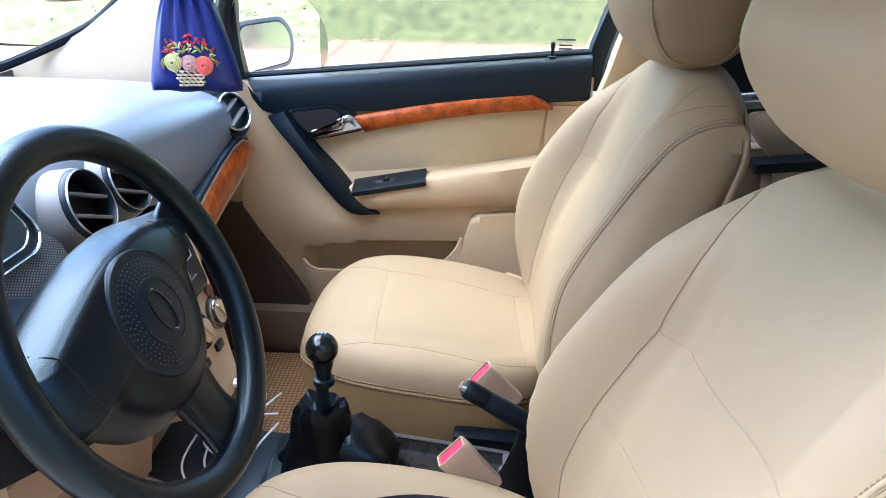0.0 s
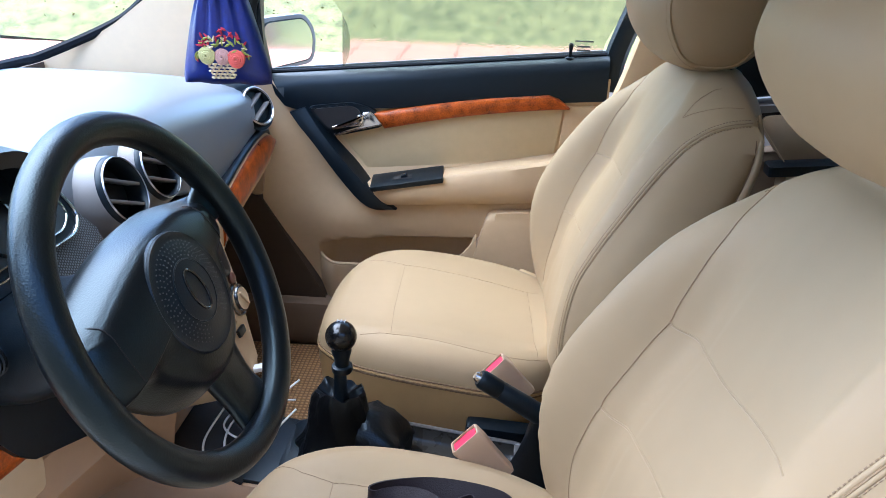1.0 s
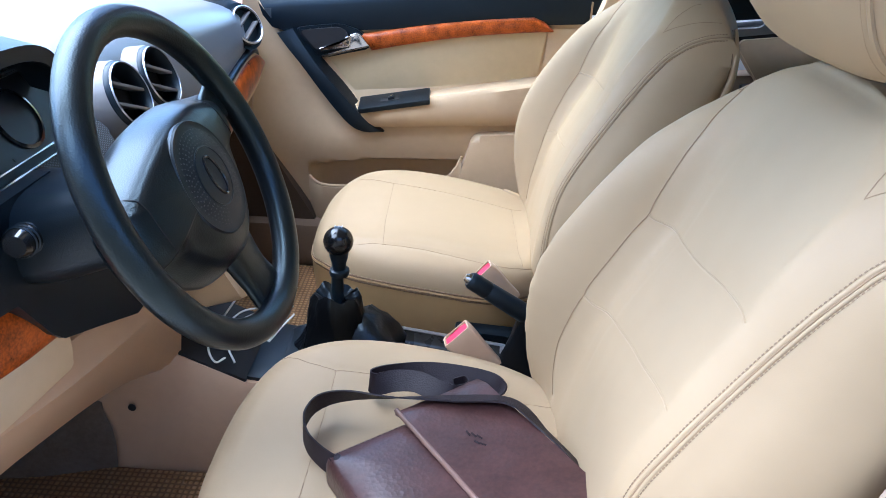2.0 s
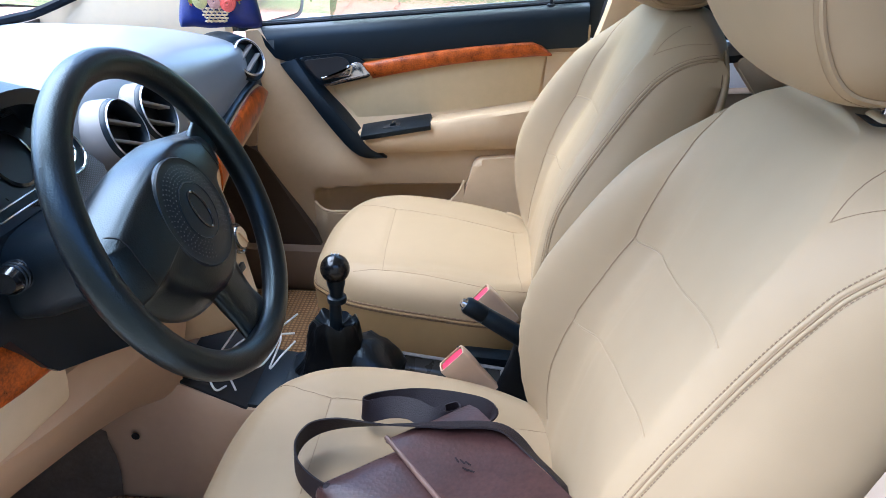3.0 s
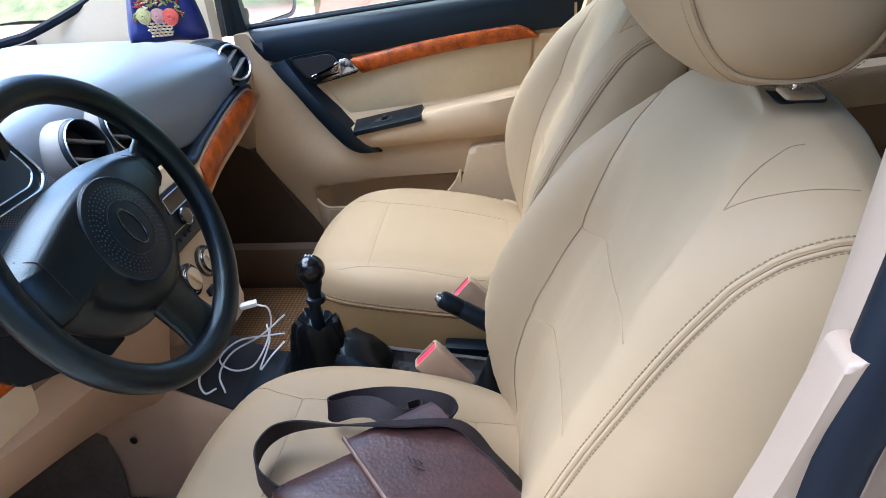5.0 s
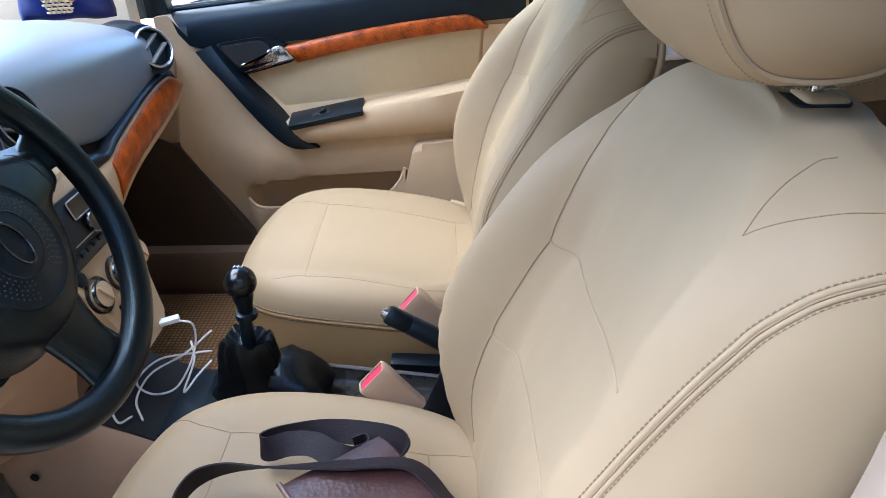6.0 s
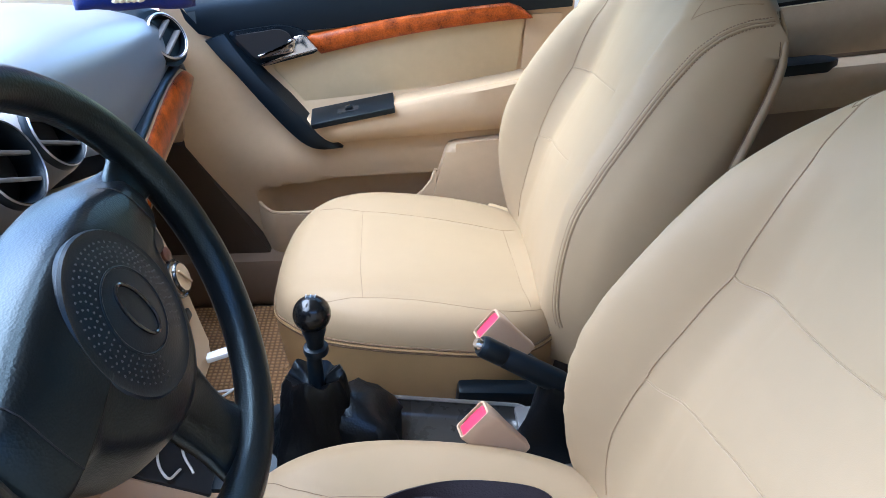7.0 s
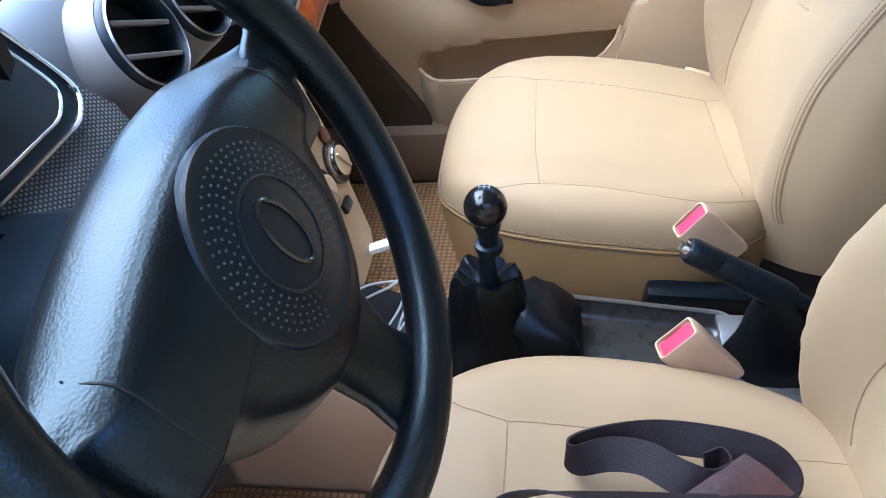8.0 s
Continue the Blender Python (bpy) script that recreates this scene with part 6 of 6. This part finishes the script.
THREAD = {n: mat(n + " thread", c, 0.55, vary=0.2, vary_scale=60, grain=900, bump=0.3) for n, c in (("pale yellow", (0.62, 0.6, 0.28)), ("dusty pink", (0.55, 0.33, 0.31)), ("coral", (0.75, 0.13, 0.11)), ("leaf green", (0.3, 0.36, 0.07)), ("crimson", (0.45, 0.02, 0.06)), ("cream", (0.72, 0.6, 0.42)))}
rose(-0.019, 0.876, 0.0095, THREAD["pale yellow"], "rose")
rose(0.001, 0.875, 0.009, THREAD["dusty pink"], "rose")
rose(0.019, 0.873, 0.010, THREAD["coral"], "rose")
rnd = random.Random(5)
for n, count in (("leaf green", 34), ("crimson", 26), ("cream", 10)):
    bm = bmesh.new()
    for _ in range(count):
        a, r = rnd.uniform(-0.2, math.pi + 0.2), rnd.uniform(0.016, 0.031)
        u, z = r * 1.08 * math.cos(a), 0.876 + r * 0.85 * math.sin(a)
        if n == "crimson" and math.sin(a) > 0.2:
            z += 0.007
        c, w = front_of_pouch(u, z, 0.0018), rnd.uniform(0, 3.14)
        d = V((math.cos(w), 0, math.sin(w))) * 0.0042
        tube(bm, [c - d, c, c + d], [0.0006, 0.0018, 0.0006], 5)
    tagged(part("stitched_leaves" if n == "leaf green" else "stitched_petals", bm, THREAD[n], pouch), kind="stuff")
bm = bmesh.new()
# woven basket: four courses of overlapping stitches, with gaps between that show the cloth
for row in range(5):
    z = 0.8655 - row * 0.0043
    w = 0.0175 - 0.0013 * row
    for k in range(5):
        u = -w + 2 * w * (k + 0.5 * (row % 2)) / 4.5
        tube(bm, [front_of_pouch(u - 0.0032, z), front_of_pouch(u, z, 0.0028), front_of_pouch(u + 0.0032, z)], [0.0012, 0.0019, 0.0012], 6)
        if row < 4:
            tube(bm, [front_of_pouch(u, z, 0.0012), front_of_pouch(u * 0.97, z - 0.0043, 0.0012)], 0.0012, 5)
part("stitched_basket", bm, THREAD["cream"], pouch, "cream embroidered basket")

# ---- white charging cables in the cubby ----
cab = thing("charging_cable", (-0.42, -0.03, 0.25), "tangled white charging cables", "cable")
bm = bmesh.new()
for pts in (((-0.362, 0.027, 0.335), (-0.343, 0.031, 0.325), (-0.347, 0.037, 0.285), (-0.357, 0.012, 0.25), (-0.381, -0.01, 0.22), (-0.412, -0.029, 0.226), (-0.44, -0.013, 0.24), (-0.425, 0.045, 0.24), (-0.37, 0.056, 0.245), (-0.332, 0.056, 0.25)),
            ((-0.32, 0.047, 0.3), (-0.37, 0.032, 0.262), (-0.428, 0.017, 0.233), (-0.425, -0.053, 0.235), (-0.403, -0.089, 0.222)),
            ((-0.324, 0.03, 0.25), (-0.344, 0.006, 0.235), (-0.365, -0.012, 0.215), (-0.348, 0.017, 0.26), (-0.362, 0.051, 0.275)),
            ((-0.428, 0.045, 0.28), (-0.453, -0.039, 0.25), (-0.446, -0.089, 0.25), (-0.428, -0.112, 0.239), (-0.419, -0.089, 0.231))):
    tube(bm, dense(pts, 7), 0.0019, 7)
part("cord", bm, CABLE, cab)
part("plug", block((0.032, 0.016, 0.009), pose(-0.377, 0.026, 0.336, 0, -6, 20), 0.003), CABLE, cab, "white plug")
part("plug", block((0.016, 0.012, 0.006), pose(-0.399, 0.019, 0.334, 0, 10, 20), 0.001), CHROME, cab)

# ---- bag on the driver's seat ----
bag = thing("shoulder_bag", (-0.05, -0.52, 0.335), "dark brown leather shoulder bag with webbing strap", "bag")
u_ax, v_ax = V((0.80, 0.60, 0)), V((0.60, -0.80, 0))
B0 = V((-0.172, -0.452, 0))


def bag_pt(u, v, z):
    return B0 + u_ax * u + v_ax * v + V((0, 0, z))


bm = bmesh.new()
rings = []
out = rounded([(0, 0), (0.245, 0.0), (0.245, 0.24), (0, 0.24)], 0.015, 4)
for k, z in ((0.96, 0.337), (1.0, 0.345), (1.0, 0.368), (0.985, 0.376), (0.93, 0.381), (0.7, 0.387), (0.4, 0.389), (0.1, 0.389)):
    rings.append([bag_pt(0.1225 + (a - 0.1225) * k, 0.12 + (b - 0.12) * k, z + (0.004 * noise.noise(V((a * 18, b * 18, z * 9))) if z > 0.36 else 0)) for a, b in out])
loft(bm, rings)
body = part("body", bm, BAG, bag, "creased dark brown leather body", sharp=60)
bm = bmesh.new()
rings = []
for v in np.linspace(-0.012, 0.246, 14):
    ring = []
    for u in np.linspace(0.108, 0.256, 9):
        ring.append(bag_pt(u, v, 0.3945 + 0.002 * noise.noise(V((u * 25, v * 25, 3))) - 0.10 * max(0, u - 0.235) - 0.6 * max(0.0, -v) - 3 * max(0, u - 0.245) ** 1.0 * 0.8))
    rings.append(ring + [p - V((0, 0, 0.0045)) for p in ring[::-1]])
loft(bm, rings)
flap = part("flap", bm, BAG, bag, "folded leather flap")
bm = bmesh.new()
tube(bm, [bag_pt(0.108, v, 0.393) for v in np.linspace(-0.010, 0.244, 12)], 0.0032, 8)
part("flap_edge", bm, mat("worn brown leather edge", (0.16, 0.09, 0.065), 0.5, vary=0.3, bump=0), flap)
bm = bmesh.new()
for k in range(5):
    box(bm, (0.009, 0.0022, 0.0006), Matrix.Translation(bag_pt(0.158 + 0.004 * (k % 3), 0.075 + 0.006 * k, 0.3976)) @ pose(0, 0, 0, 0, 0, -60 + 10 * k))
part("stamp", bm, STRAP, flap, "small stamped mark")
part("rivet", revolve([(0.0055, 0), (0.005, 0.0025), (0.002, 0.003)], Matrix.Translation(bag_pt(0.014, 0.014, 0.3795)), 14), STRAP, bag)
bm = bmesh.new()
stitches(bm, [bag_pt(0.006, v, 0.379) for v in np.linspace(0.01, 0.23, 20)], 0.008, 0.0009)
stitches(bm, [bag_pt(u, 0.006, 0.379) for u in np.linspace(0.01, 0.10, 8)], 0.008, 0.0009)
part("stitching", bm, STRAP, bag)
bm = bmesh.new()
ribbon(bm, [(-0.140, -0.462, 0.364, 12), (-0.172, -0.446, 0.370, 8), (-0.196, -0.422, 0.373, 4), (-0.207, -0.388, 0.374, 2), (-0.196, -0.355, 0.376, 8), (-0.160, -0.342, 0.380, 25), (-0.096, -0.347, 0.386, 50), (-0.021, -0.356, 0.398, 65), (0.052, -0.360, 0.402, 65), (0.093, -0.393, 0.388, 50), (0.131, -0.430, 0.372, 45), (0.142, -0.478, 0.366, 40), (0.150, -0.55, 0.364, 40)], 0.030)
part("strap", bm, STRAP, bag, "dark brown webbing strap")
bm = bmesh.new()
ribbon(bm, [(0.012, -0.352, 0.392, 55), (0.036, -0.332, 0.384, 40), (0.042, -0.310, 0.378, 20), (0.026, -0.292, 0.376, 35), (-0.015, -0.283, 0.377, 45), (-0.058, -0.279, 0.376, 40), (-0.10, -0.282, 0.373, 20), (-0.130, -0.288, 0.371, 0), (-0.136, -0.296, 0.370, -5), (-0.126, -0.303, 0.370, -25), (-0.100, -0.298, 0.374, -50), (-0.070, -0.303, 0.378, -60), (-0.042, -0.320, 0.378, -50), (-0.018, -0.324, 0.375, -25), (-0.001, -0.310, 0.373, -5), (-0.006, -0.296, 0.372, 5), (-0.020, -0.302, 0.371, 10)], 0.030)
part("strap", bm, STRAP, bag, "looped webbing strap")
